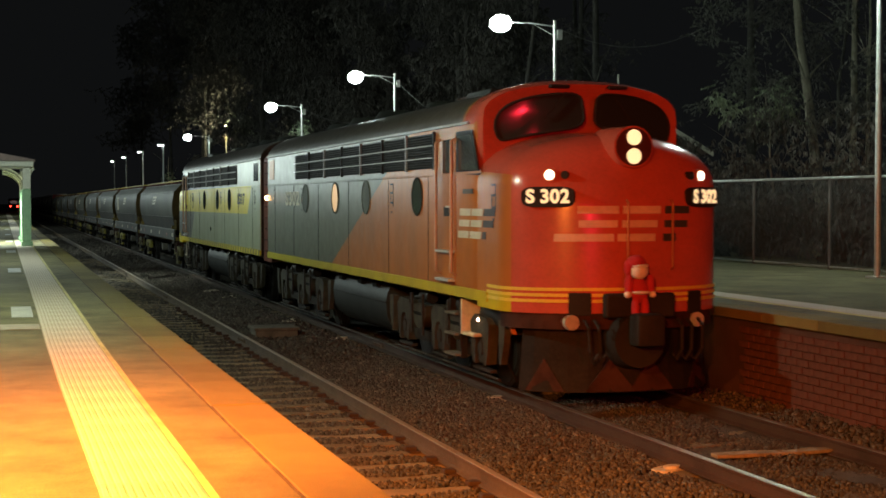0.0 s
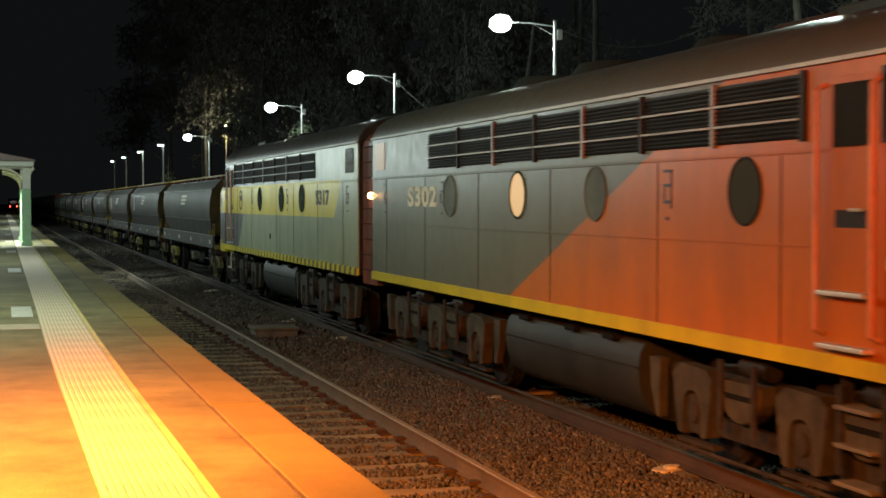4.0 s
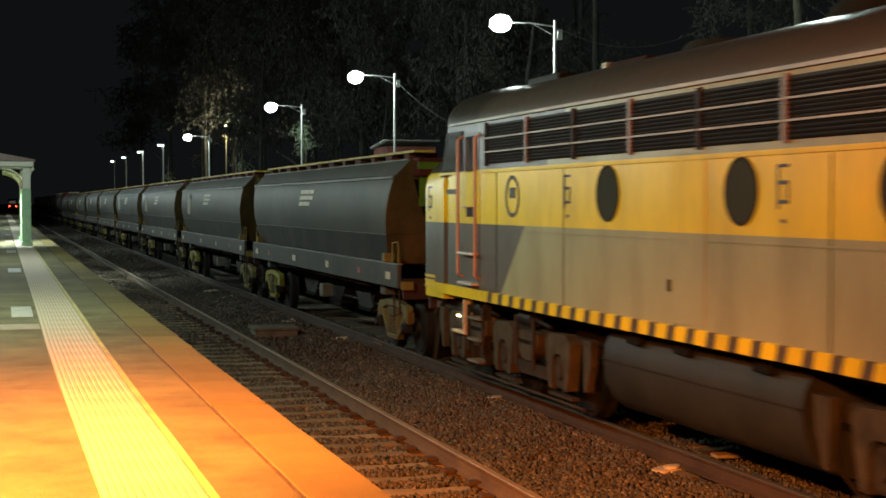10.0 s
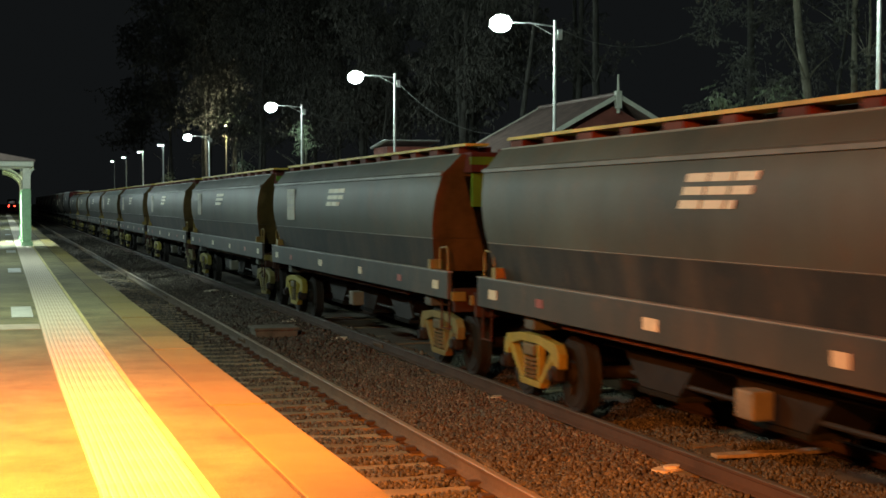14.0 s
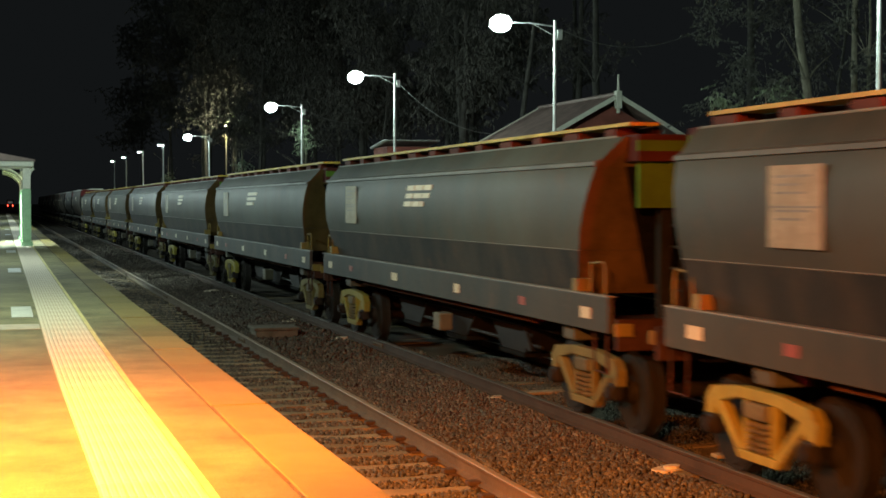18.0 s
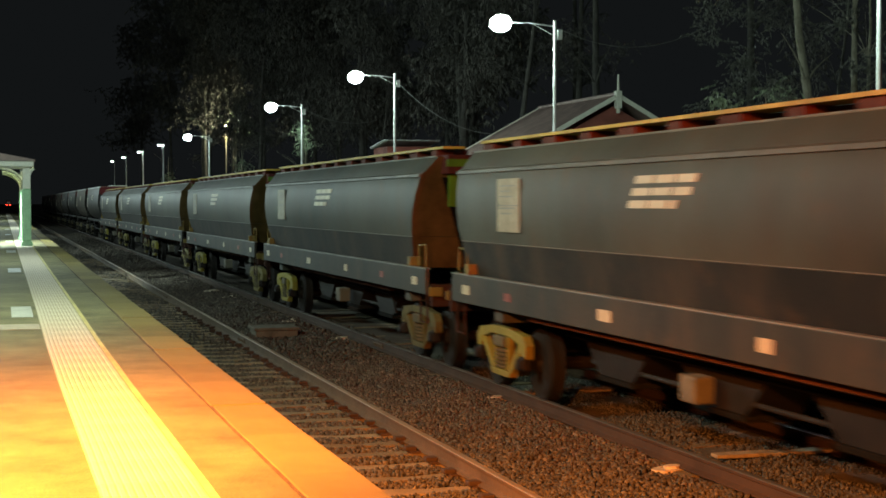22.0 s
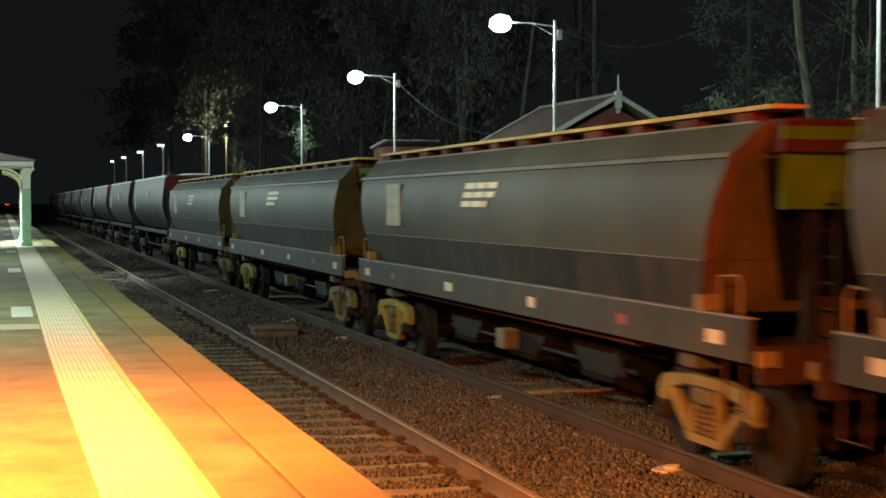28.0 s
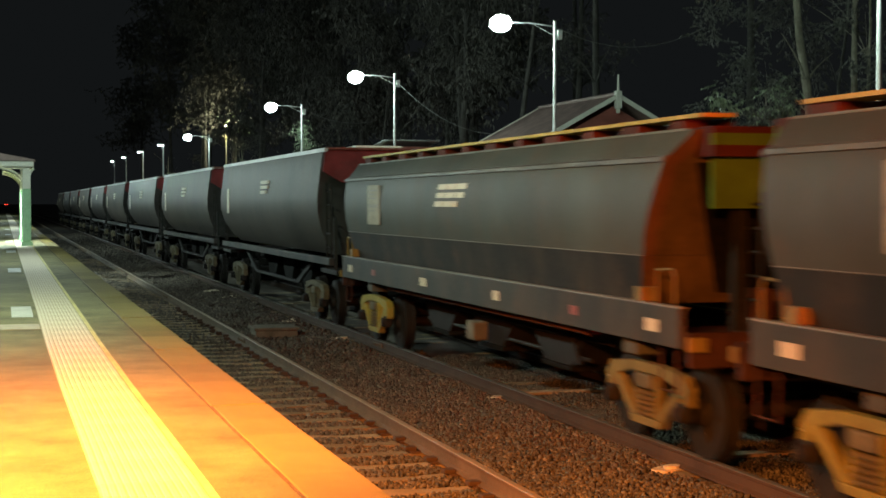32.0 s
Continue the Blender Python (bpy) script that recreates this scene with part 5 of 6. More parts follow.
        for z in (0.32, 0.58, 0.84):
            part("ladder_tread", box(bmesh.new(), min(s * 1.1, s * 1.32), max(s * 1.1, s * 1.32), -d1 + 0.06, -d0 - 0.06, z, z + 0.03, 0.006), M["beige"], loco, "dusty cab ladder tread")
        for a in (d0 + 0.05, d1 - 0.05):
            part("ladder_side", box(bmesh.new(), min(s * 1.16, s * 1.24), max(s * 1.16, s * 1.24), -a - 0.015, -a + 0.015, 0.3, 1.09), M["bogie_grey"], loco)
        part("side_skirt", slab(bmesh.new(), [(-LS, 1.03), (-LS + 0.5, 1.09), (-LS - 0.15, 0.75)], s * 1.15, s * 1.2), paint, loco)
        # name or number on the flank
        turn = pose(s * (HALF + 0.003), -(2.94 if first else 2.72), 2.32 if first else 2.33, 90, 0, 90 * s)
        lettering("numeral", "S302" if first else "S317", 0.36 if first else 0.345, M["logo_pale"] if first else M["logo_dark"], loco, turn, 0.003, 1.88 if first else 1.5)
        if first:
            mats = [M["logo_pale"], M["logo_pale"], M["logo_dark"]]
            logo(loco, s * HALF, -13.85, 1.82, 1.35, 0.36, s, mats) if s < 0 else logo(loco, s * HALF, -15.2, 1.82, 1.35, 0.36, s, mats, 1.0)
        else:
            ring = bmesh.new()
            rows = [[(s * (HALF + d), -11.95 + r * math.cos(t), 2.32 + r * math.sin(t)) for t in [k * math.pi / 14 for k in range(28)]] for r, d in ((0.19, 0.002), (0.19, 0.006), (0.235, 0.006), (0.235, 0.002))]
            loft(ring, rows, caps=False)
            badge = part("round_badge", ring, M["logo_dark"], loco, "black ring badge")
            part("badge_bar", box(bmesh.new(), min(s * HALF, s * (HALF + 0.006)), max(s * HALF, s * (HALF + 0.006)), -12.05, -11.85, 2.3, 2.42), M["logo_dark"], badge)
            side_door = part("engine_door", box(bmesh.new(), min(s * HALF, s * (HALF + 0.007)), max(s * HALF, s * (HALF + 0.007)), -7.9, -7.27, 1.24, 2.66, 0.003), paint, loco)
            part("hinge", box(bmesh.new(), min(s * HALF, s * (HALF + 0.03)), max(s * HALF, s * (HALF + 0.03)), -7.92, -7.9, 1.5, 1.6), M["tank"], side_door)
    # rear end: flexible gangway between the locomotives
    rows = []
    for k in range(7):
        rows.append([(p[0], 0.055 - back_set + (0.057 + back_set / 6) * k, p[2]) for p in arch(1.24 + (0.03 if k % 2 else 0.0), 3.12, 3.56, 2.2, 0, 0.98)])
    gang = part("gangway", loft(bmesh.new(), rows), M["diaphragm"], loco, "ribbed red rubber gangway")
    for k in range(9):
        z = 1.2 + 0.24 * k
        bm = bmesh.new()
        for sx in (-1, 1):
            box(bm, min(sx * 1.24, sx * 1.295), max(sx * 1.24, sx * 1.285), 0.06 - back_set, 0.385, z, z + 0.018, 0.005)
        part("gangway_strap", bm, M["bracket"], gang, "dark rubber strap")
    part("end_wall", prism(bmesh.new(), [(p[0] * 0.985, p[2]) for p in arch(HALF, 3.2, 3.70, 2.2, 0)], -back_set, 0.05 - back_set), M["orange"] if first else M["rust"], loco)
    bm = bmesh.new()
    for k in range(9):
        box(bm, -HALF * 0.97, HALF * 0.97, 0.05 - back_set, 0.10 - back_set, 1.2 + 0.24 * k, 1.225 + 0.24 * k)
    part("end_ribs", bm, M["rust"], loco)
    if first:
        arm = part("lamp_arm", rod(bmesh.new(), (-1.3, -0.24, 2.36), (-1.34, -0.13, 2.36), 0.018), M["bogie_grey"], loco)
        part("rear_lamp", rod(bmesh.new(), (-1.34, -0.13, 2.36), (-1.34, -0.06, 2.36), 0.05, 0.04, 16), M["rear_glow"], arm, "small glowing amber lamp")
    # windscreen
    for s in (-1, 1):
        outline = [(0.07, 3.16), (0.08, 3.38), (0.11, 3.55), (0.40, 3.555), (0.78, 3.50), (1.04, 3.39), (1.15, 3.2), (1.09, 2.98), (0.93, 3.02), (0.5, 3.10)]

        for _ in range(2):
            outline = [(p[0] * w + q[0] * (1 - w), p[1] * w + q[1] * (1 - w)) for p, q in zip(outline, outline[1:] + outline[:1]) for w in (0.75, 0.25)]
        count = len(outline)

        def bowed(x, out):
            return -14.58 - 0.26 * (1 - (x / HALF) ** 2) - out
        bm = bmesh.new()
        a = [bm.verts.new((s * x, bowed(x, 0.012), z)) for x, z in outline]
        b = [bm.verts.new((s * x, bowed(x, -0.05), z)) for x, z in outline]
        ca, cb = bm.verts.new((s * 0.6, bowed(0.6, 0.014), 3.3)), bm.verts.new((s * 0.6, bowed(0.6, -0.05), 3.3))
        for k in range(count):
            bm.faces.new((a[k], a[(k + 1) % count], b[(k + 1) % count], b[k]))
            bm.faces.new((a[k], ca, a[(k + 1) % count]))
            bm.faces.new((b[k], b[(k + 1) % count], cb))
        bmesh.ops.recalc_face_normals(bm, faces=bm.faces)
        ws = part("windscreen", bm, M["glass"], loco, "dark raked windscreen pane", smooth=True)
        pts = [(s * x, bowed(x, 0.02), z) for x, z in outline]
        part("windscreen_seal", tube(bmesh.new(), pts + pts[:1], 0.016, 6), M["black"], ws)
        part("wiper", tube(bmesh.new(), [(s * 0.3, bowed(0.3, 0.03), 3.56), (s * 0.55, bowed(0.55, 0.03), 3.25)], 0.008, 5), M["black"], ws)
        part("sun_visor", box(bmesh.new(), min(s * 0.25, s * 0.5), max(s * 0.25, s * 0.5), -14.86, -14.76, 3.62, 3.66, 0.01), M["black"], loco)
    # headlights, markers and number boards
    bm = bmesh.new()
    rod(bm, (0, -LS - 0.1, 2.85), (0, -LS - 0.80, 2.875), 0.27, 0.235, 24)
    shell = part("headlight_housing", bm, M["nose_paint"] if first else paint, loco, smooth=True)
    part("headlight_face", rod(bmesh.new(), (0, -LS - 0.80, 2.875), (0, -LS - 0.815, 2.875), 0.215, 0.215, 24), M["bracket"], shell)
    for z in (2.98, 2.77):
        part("headlight", rod(bmesh.new(), (0, -LS - 0.81, z), (0, -LS - 0.84, z), 0.09, 0.078, 20), M["headlight"] if first else M["glass"], shell, "round sealed-beam headlight")
    for s in (-1, 1):
        x, _, ang = nose_point(s * 0.90)
        a = nose_along(0.90, 2.56) - 0.02
        place = Matrix.Translation((x, -a, 2.56)) @ Matrix.Rotation(ang, 4, "Z")
        bm = bmesh.new()
        rod(bm, (0, 0.2, 0), (0, -0.05, 0), 0.085, 0.075, 18)
        ob = part("marker_housing", bm, M["orange"] if first else paint, loco)
        ob.matrix_basis = place
        lens = part("marker_light", rod(bmesh.new(), (0, -0.05, 0), (0, -0.07, 0), 0.058, 0.05, 18), M["marker"] if first else M["glass"], ob, "round glowing marker light")
        part("red_marker", rod(bmesh.new(), (-s * 0.17, 0.1, 0), (-s * 0.17, -0.05, 0), 0.05, 0.045, 14), M["black"], ob)
        x, _, ang = nose_point(s * 0.93)
        a = nose_along(0.93, 2.32) - 0.03
        place = Matrix.Translation((x, -a, 2.315)) @ Matrix.Rotation(ang, 4, "Z")
        bm = bmesh.new()
        ring = [(0.30 * math.copysign(abs(math.cos(t)) ** 0.45, math.cos(t)), 0.115 * math.copysign(abs(math.sin(t)) ** 0.6, math.sin(t))) for t in [k * math.pi / 16 for k in range(32)]]
        prism(bm, ring, -0.06, 0.1)
        board = part("number_board", bm, M["black"], loco, "black number board with rounded ends")
        board.matrix_basis = place
        lettering("numeral", "S 302" if first else "S 317", 0.21, M["numeral"] if first else M["logo_pale"], board, pose(0, -0.066, 0, 90, 0, 0), 0.004, 1.0)
    if first:
        # operator's mark on the nose, and grab irons
        blocks = [(-0.12, 0.34, 0.0, 0.085), (0.06, 0.37, 0.155, 0.235), (0.05, 0.38, 0.31, 0.395), (0.37, 0.70, 0.0, 0.085), (0.41, 0.72, 0.155, 0.235), (0.42, 0.75, 0.31, 0.395)]
        blocks += [(0.80, 1.04, 0.31, 0.395), (0.79, 1.02, 0.155, 0.235), (0.78, 0.90, 0.0, 0.085)]
        for a0, a1, z0, z1 in blocks:
            rows = []
            for j in range(7):
                x = -0.72 + 1.38 * (a0 + (a1 - a0) * j / 6)
                p, q = nose_point(x, 0.012), nose_point(x, -0.05)
                rows.append([(p[0], -p[1], 1.82 + z0), (p[0], -p[1], 1.82 + z1), (q[0], -q[1], 1.82 + z1), (q[0], -q[1], 1.82 + z0)])
            part("mark_block", loft(bmesh.new(), rows), M["logo_salmon"] if a1 < 0.78 else M["logo_dark"], loco, "plain block of the operator's painted mark")
        for x in (-0.1, 0.45):
            p = nose_point(x, 0.05)
            part("grab_iron", tube(bmesh.new(), [(p[0], -p[1] + 0.05, 1.5), (p[0], -p[1], 1.53), (p[0], -p[1], 2.25), (p[0], -p[1] + 0.05, 2.28)], 0.014, 8), M["orange"], loco)
    # lower nose: buffer beam, pilot, coupler and hoses
    bm = bmesh.new()
    rows = []
    for q in [k * 0.11 for k in range(10)] + [0.9985]:
        w = nose_width(q)
        rows.append([(-w * 0.97, -LS - q * NOSE, 0.84), (-w * 0.97, -LS - q * NOSE, 1.02), (w * 0.97, -LS - q * NOSE, 1.02), (w * 0.97, -LS - q * NOSE, 0.84)])
    part("buffer_beam", loft(bm, rows), M["rust"], loco)
    bm = bmesh.new()
    rows = []
    for k in range(13):
        t = math.radians(-72 + 12 * k)
        x, a = 1.16 * math.sin(t), LS + 0.05 + 0.62 * math.cos(t)
        rows.append([(x, -a, 0.84), (x * 1.06, -a - 0.12 * math.cos(t), 0.13), (x * 1.02, -a - 0.06 * math.cos(t), 0.13), (x * 0.96, -a + 0.05, 0.84)])
    pilot = part("pilot", loft(bm, rows), M["bogie_dark"], loco, "dark curved pilot plate")
    for t in (-52, -12, 12, 52):
        t = math.radians(t)
        bm = bmesh.new()
        pts = []
        for d, z in ((-0.24, 0.14), (0.24, 0.14), (0.0, 0.5)):
            u = t + d
            k = 0.12 * (0.84 - z) / 0.71
            pts.append((1.16 * math.sin(u) * (1 + 0.06 * (0.84 - z) / 0.71), -(LS + 0.05 + 0.62 * math.cos(u) + k * math.cos(u) + 0.02), z))
        vs = [bm.verts.new(p) for p in pts] + [bm.verts.new((p[0], p[1] + 0.05, p[2])) for p in pts]
        for q in ((0, 1, 2), (5, 4, 3), (0, 3, 4, 1), (1, 4, 5, 2), (2, 5, 3, 0)):
            bm.faces.new([vs[i] for i in q])
        bmesh.ops.recalc_face_normals(bm, faces=bm.faces)
        part("chevron", bm, M["rust"], pilot, "dull red painted chevron")
    bm = bmesh.new()
    rod(bm, (0, -LS - 0.6, 0.86), (0, -LS - 1.1, 0.86), 0.11, 0.10, 12)
    box(bm, -0.17, 0.17, -LS - 1.32, -LS - 1.05, 0.68, 1.04, 0.05)
    part("coupler", bm, M["black"], loco, smooth=True)
    part("coupler_plate", box(bmesh.new(), -0.42, 0.42, -LS - 1.02, -LS - 0.9, 0.98, 1.25, 0.03), M["black"], loco)
    for x in (-0.62, -0.5, 0.5, 0.62, 0.75):
        pts = [(x, -LS - 0.9, 0.95), (x, -LS - 1.02, 0.88), (x * 0.98, -LS - 1.04, 0.62), (x * 0.9, -LS - 0.98, 0.5), (x * 0.8, -LS - 0.98, 0.58)]
        part("air_hose", tube(bmesh.new(), pts, 0.02, 7), M["black"], loco)
    for x0, x1 in ((-0.74, -0.50), (0.70, 0.90)):
        rows = []
        for j in range(9):
            x = x0 + (x1 - x0) * j / 8
            p, q = nose_point(x, 0.024), nose_point(x, -0.05)
            rows.append([(p[0], -p[1], 1.0), (p[0], -p[1], 1.24), (q[0], -q[1], 1.27), (q[0], -q[1], 1.0)])
        part("step_recess", loft(bmesh.new(), rows), M["black"], loco, "dark step recess in the nose")
    part("coupler_shroud", rod(bmesh.new(), (0, -LS - 0.74, 0.72), (0, -LS - 1.0, 0.72), 0.34, 0.30, 22), M["black"], loco, "round black coupler housing", smooth=True)
    for x in (-0.72, 0.85):
        p = nose_point(x, -0.02)
        lampbox = part("ditch_light", rod(bmesh.new(), (p[0], -p[1] + 0.1, 0.92), (p[0], -p[1] - 0.06, 0.92), 0.09, 0.085, 16), M["galv"], loco, "unlit chrome ditch light")
    for centre, axles in ((-3.2, (-4.95, -3.2, -1.45)), (-12.6, (-14.35, -12.6, -10.85))):
        bogie(loco, centre, axles, M["bogie_grey"])
    part("frame_beam", box(bmesh.new(), -1.0, 1.0, -15.3, 0, 0.98, 1.095), M["bogie_dark"], loco)
    return loco


def plush_doll():
    """A soft doll tied to the front coupler: one plain mesh."""
    bm = bmesh.new()

    def ball(x, y, z, rx, ry, rz, mat):
        vs = bmesh.ops.create_uvsphere(bm, u_segments=14, v_segments=9, radius=1, matrix=Matrix.Translation((x, y, z)) @ Matrix.Diagonal((rx, ry, rz, 1)))["verts"]
        for f in {f for v in vs for f in v.link_faces}:
            f.material_index = mat
    ball(0, 0, 0.30, 0.12, 0.09, 0.15, 0)
    ball(0, -0.02, 0.52, 0.105, 0.09, 0.10, 1)
    ball(-0.03, 0.0, 0.61, 0.11, 0.10, 0.085, 0)
    ball(-0.12, 0.01, 0.55, 0.05, 0.05, 0.10, 0)
    ball(0, -0.01, 0.575, 0.115, 0.105, 0.03, 1)
    ball(0, -0.07, 0.28, 0.115, 0.05, 0.022, 1)
    for s in (-1, 1):
        ball(s * 0.13, -0.03, 0.36, 0.05, 0.05, 0.12, 0)
        ball(s * 0.15, -0.05, 0.26, 0.04, 0.04, 0.04, 1)
        ball(s * 0.055, -0.05, 0.10, 0.05, 0.05, 0.14, 0)
        ball(s * 0.055, -0.07, -0.04, 0.045, 0.06, 0.03, 1)
    return tagged(part("plush_doll", bm, [M["doll_red"], M["doll_white"]], None, smooth=True), "red and white plush doll tied to the locomotive's front", "doll")


# ---- the wagons ----
def wagon_bogie(wagon, centre, material):
    """A three-piece bogie: open cast side frames round a stack of springs."""
    ob = part("bogie", box(bmesh.new(), -0.9, 0.9, centre - 0.16, centre + 0.16, 0.46, 0.66, 0.03), M["bogie_dark"], wagon)
    for s in (-1, 1):
        x0, x1 = min(s * 0.99, s * 1.10), max(s * 0.99, s * 1.10)
        bm = bmesh.new()
        slab(bm, [(centre + y, z) for y, z in ((-0.87, 0.47), (-0.88, 0.63), (-0.78, 0.73), (-0.3, 0.78), (0.3, 0.78), (0.78, 0.73), (0.88, 0.63), (0.87, 0.47), (0.74, 0.47), (0.68, 0.61), (0.3, 0.685), (-0.3, 0.685), (-0.68, 0.61), (-0.74, 0.47))], x0, x1)
        slab(bm, [(centre + y, z) for y, z in ((-0.30, 0.20), (0.30, 0.20), (0.36, 0.275), (-0.36, 0.275))], x0, x1)
        for d in (-1, 1):
            slab(bm, [(centre + d * y, z) for y, z in ((0.25, 0.277), (0.36, 0.268), (0.75, 0.605), (0.62, 0.632))], x0 + 0.01, x1 - 0.01)
            slab(bm, [(centre + d * y, z) for y, z in ((0.19, 0.277), (0.245, 0.277), (0.245, 0.684), (0.19, 0.684))], x0 + 0.012, x1 - 0.012)
        bmesh.ops.bevel(bm, geom=bm.edges[:], offset=0.008, segments=1, affect="EDGES")
        part("side_frame", bm, material, ob, "dirty yellow cast side frame")
        for d in (-0.10, 0.08):
            coil = [(s * 1.05 + 0.07 * math.cos(t), centre + d + 0.07 * math.sin(t), 0.285 + 0.24 * t / 31.4) for t in [k * 0.785 for k in range(41)]]
            part("spring", tube(bmesh.new(), coil, 0.019, 5), M["bogie_tan"], ob, "dusty coil spring")
        part("bolster_end", box(bmesh.new(), min(s * 0.95, s * 1.13), max(s * 0.95, s * 1.13), centre - 0.18, centre + 0.18, 0.545, 0.675, 0.02), M["bogie_tan"], ob)
        for a in (-0.77, 0.77):
            bm = box(bmesh.new(), min(s * 1.0, s * 1.13), max(s * 1.0, s * 1.13), centre + a - 0.09, centre + a + 0.09, 0.33, 0.50, 0.03)
            rod(bm, (s * 1.13, centre + a, 0.41), (s * 1.16, centre + a, 0.41), 0.075, 0.065, 12)
            part("axle_box", bm, M["bogie_dark"], ob)
    for a in (-0.77, 0.77):
        wheelset(wagon, centre + a, 0.41)
    return ob


def hopper_wagon(placard):
    """A covered grain hopper. Local y runs back from the leading headstock."""
    label = "grey covered grain hopper wagon with yellow walkway"
    wagon = empty("hopper_wagon", label + (" and white placard" if placard else ""), "hopper wagon", "grain hopper wagons")
    front, rear, b0, b1 = -0.32, 12.4, 0.06, 12.28
    upper = [(0.962, 1.78), (0.988, 1.95), (1.0, 2.15), (0.995, 2.36), (0.965, 2.62), (0.80, 2.88)]
    lower = [(0.895, 1.33), (0.92, 1.5), (0.943, 1.66), (0.961, 1.777)]

    def slope(end, z):
        """The end sheets lean: the hopper is shorter at its foot than at the eaves."""
        return b0 + 0.55 * (2.62 - z) if end == 0 else b1 - 0.14 * (2.62 - z)

    def shell(prof, material, label):
        bm = bmesh.new()
        ring = [(-w * HALF, z) for w, z in prof] + [(w * HALF, z) for w, z in reversed(prof)]
        loft(bm, [[(x, slope(0, z), z) for x, z in ring]] + [[(x, y, z) for x, z in ring] for y in (3, 6, 9)] + [[(x, slope(1, z), z) for x, z in ring]])
        for f in bm.faces:
            if abs(f.normal.y) > 0.7:
                f.material_index = 1
        return bm, [material, M["end_yellow"]], label
    bm, mats, text = shell(upper, M["wagon"], "curved grey steel hopper body with dull yellow ends")
    part("body", bm, mats, wagon, text, smooth=True)
    bm, mats, text = shell(lower, M["wagon_low"], "darker lower body plate")
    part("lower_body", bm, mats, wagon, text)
    for s in (-1, 1):
        def band(x0, x1, y0, y1, z0, z1, bevel=0.0):
            return box(bmesh.new(), min(s * x0, s * x1), max(s * x0, s * x1), y0, y1, z0, z1, bevel)
        part("side_sill", band(1.27, HALF, front, rear, 1.02, 1.36, 0.008), M["sill"], wagon, "deep grey side sill")
        part("sill_edge", band(1.25, HALF + 0.004, front, rear, 1.361, 1.373), M["trim_grey"], wagon)
        part("eave_rail", prism(bmesh.new(), [(s * (HALF * 0.965), 2.60), (s * (HALF * 0.965 + 0.028), 2.606), (s * (HALF * 0.965 + 0.02), 2.645), (s * (HALF * 0.945), 2.665)], b0, b1), M["eave"], wagon, "pale grey eave strip")
        part("seam", prism(bmesh.new(), [(s * (HALF * 0.961), 1.772), (s * (HALF * 0.961 + 0.007), 1.778), (s * HALF * 0.962, 1.784)], b0 + 0.47, b1 - 0.13), M["trim_grey"], wagon)
        part("top_bead", rod(bmesh.new(), (s * HALF * 0.80, b0, 2.885), (s * HALF * 0.80, b1, 2.885), 0.012), M["trim_grey"], wagon)
        walk_ob = part("walkway", band(0.70, 1.02, -0.1, rear - 0.2, 2.985, 3.02), M["walk_yellow"], wagon, "yellow roof walkway")
        for k in range(12):
            y = 0.45 + 1.05 * k
            wide = 0.20 if k % 2 else 0.13
            part("walkway_bracket", band(0.72, 0.98, y - wide, y + wide, 2.90, 2.985), M["tan_bracket"], walk_ob, "rusty red bracket")
        part("walkway_beam", band(0.60, 0.66, 0.1, rear - 0.4, 2.89, 2.984), M["bracket"], walk_ob, "red-brown beam")
        for y, w in ((0.22, 0.26), (4.45, 0.22), (7.5, 0.30), (11.82, 0.28)):
            part("reflector", band(HALF, HALF + 0.006, y - w / 2, y + w / 2, 1.13, 1.24), M["white"], wagon, "small white reflector plate")
        for y in (2.05, 10.28):
            part("red_reflector", band(HALF, HALF + 0.005, y - 0.10, y + 0.10, 1.14, 1.23), M["reflector_red"], wagon, "dull red reflector plate")
        for y in (0.9, 10.85):
            part("bolster_bracket", band(0.9, 1.24, y - 0.15, y + 0.15, 0.86, 1.018, 0.02), M["wagon"], wagon)
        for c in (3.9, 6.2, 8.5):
            part("discharge_chute", slab(bmesh.new(), [(c - 1.05, 1.0), (c + 1.05, 1.0), (c + 0.42, 0.46), (c - 0.42, 0.46)], min(s * 0.25, s * 0.78), max(s * 0.25, s * 0.78)), M["bogie_dark"], wagon, "dark sloping discharge chute")
            part("chute_gate", band(0.3, 0.80, c - 0.45, c + 0.45, 0.40, 0.455, 0.01), M["near_black"], wagon, "near-black discharge gate")
        part("brake_pipe", rod(bmesh.new(), (s * 0.82, 2.2, 0.80), (s * 0.82, 9.7, 0.80), 0.018), M["bogie_dark"], wagon)
        rail_pts = [(s * 1.0, 0.93), (s * 1.0, 1.015), (s * 1.2, 1.015), (s * 1.2, 0.945), (s * 1.17, 0.93)]
        part("under_rail", prism(bmesh.new(), rail_pts, 2.1, 9.95), M["rust_rail"], wagon, "rusty orange rail under the sill")
        part("gate_shaft", rod(bmesh.new(), (s * 0.74, 3.0, 0.56), (s * 0.74, 9.2, 0.56), 0.025), M["bogie_dark"], wagon)
        part("brake_box", band(0.84, 1.04, 6.2, 6.5, 0.50, 0.74, 0.02), M["beige"], wagon, "dusty brake box")
        part("gate_lever", slab(bmesh.new(), [(3.1, 0.52), (3.2, 0.5), (3.5, 0.86), (3.4, 0.87)], min(s * 0.8, s * 0.84), max(s * 0.8, s * 0.84)), M["bogie_dark"], wagon)
        mats = [M["logo_pale"]] * 3
        x = s * (HALF - 0.012)
        if s < 0:
            logo(wagon, x, 6.95, 2.20, 1.2, 0.29, s, mats, -1.0, 0.5, 0.026, 0.092)
        else:
            logo(wagon, x, 5.75, 2.20, 1.2, 0.29, s, mats, 1.0, 0.5, 0.026, 0.092)
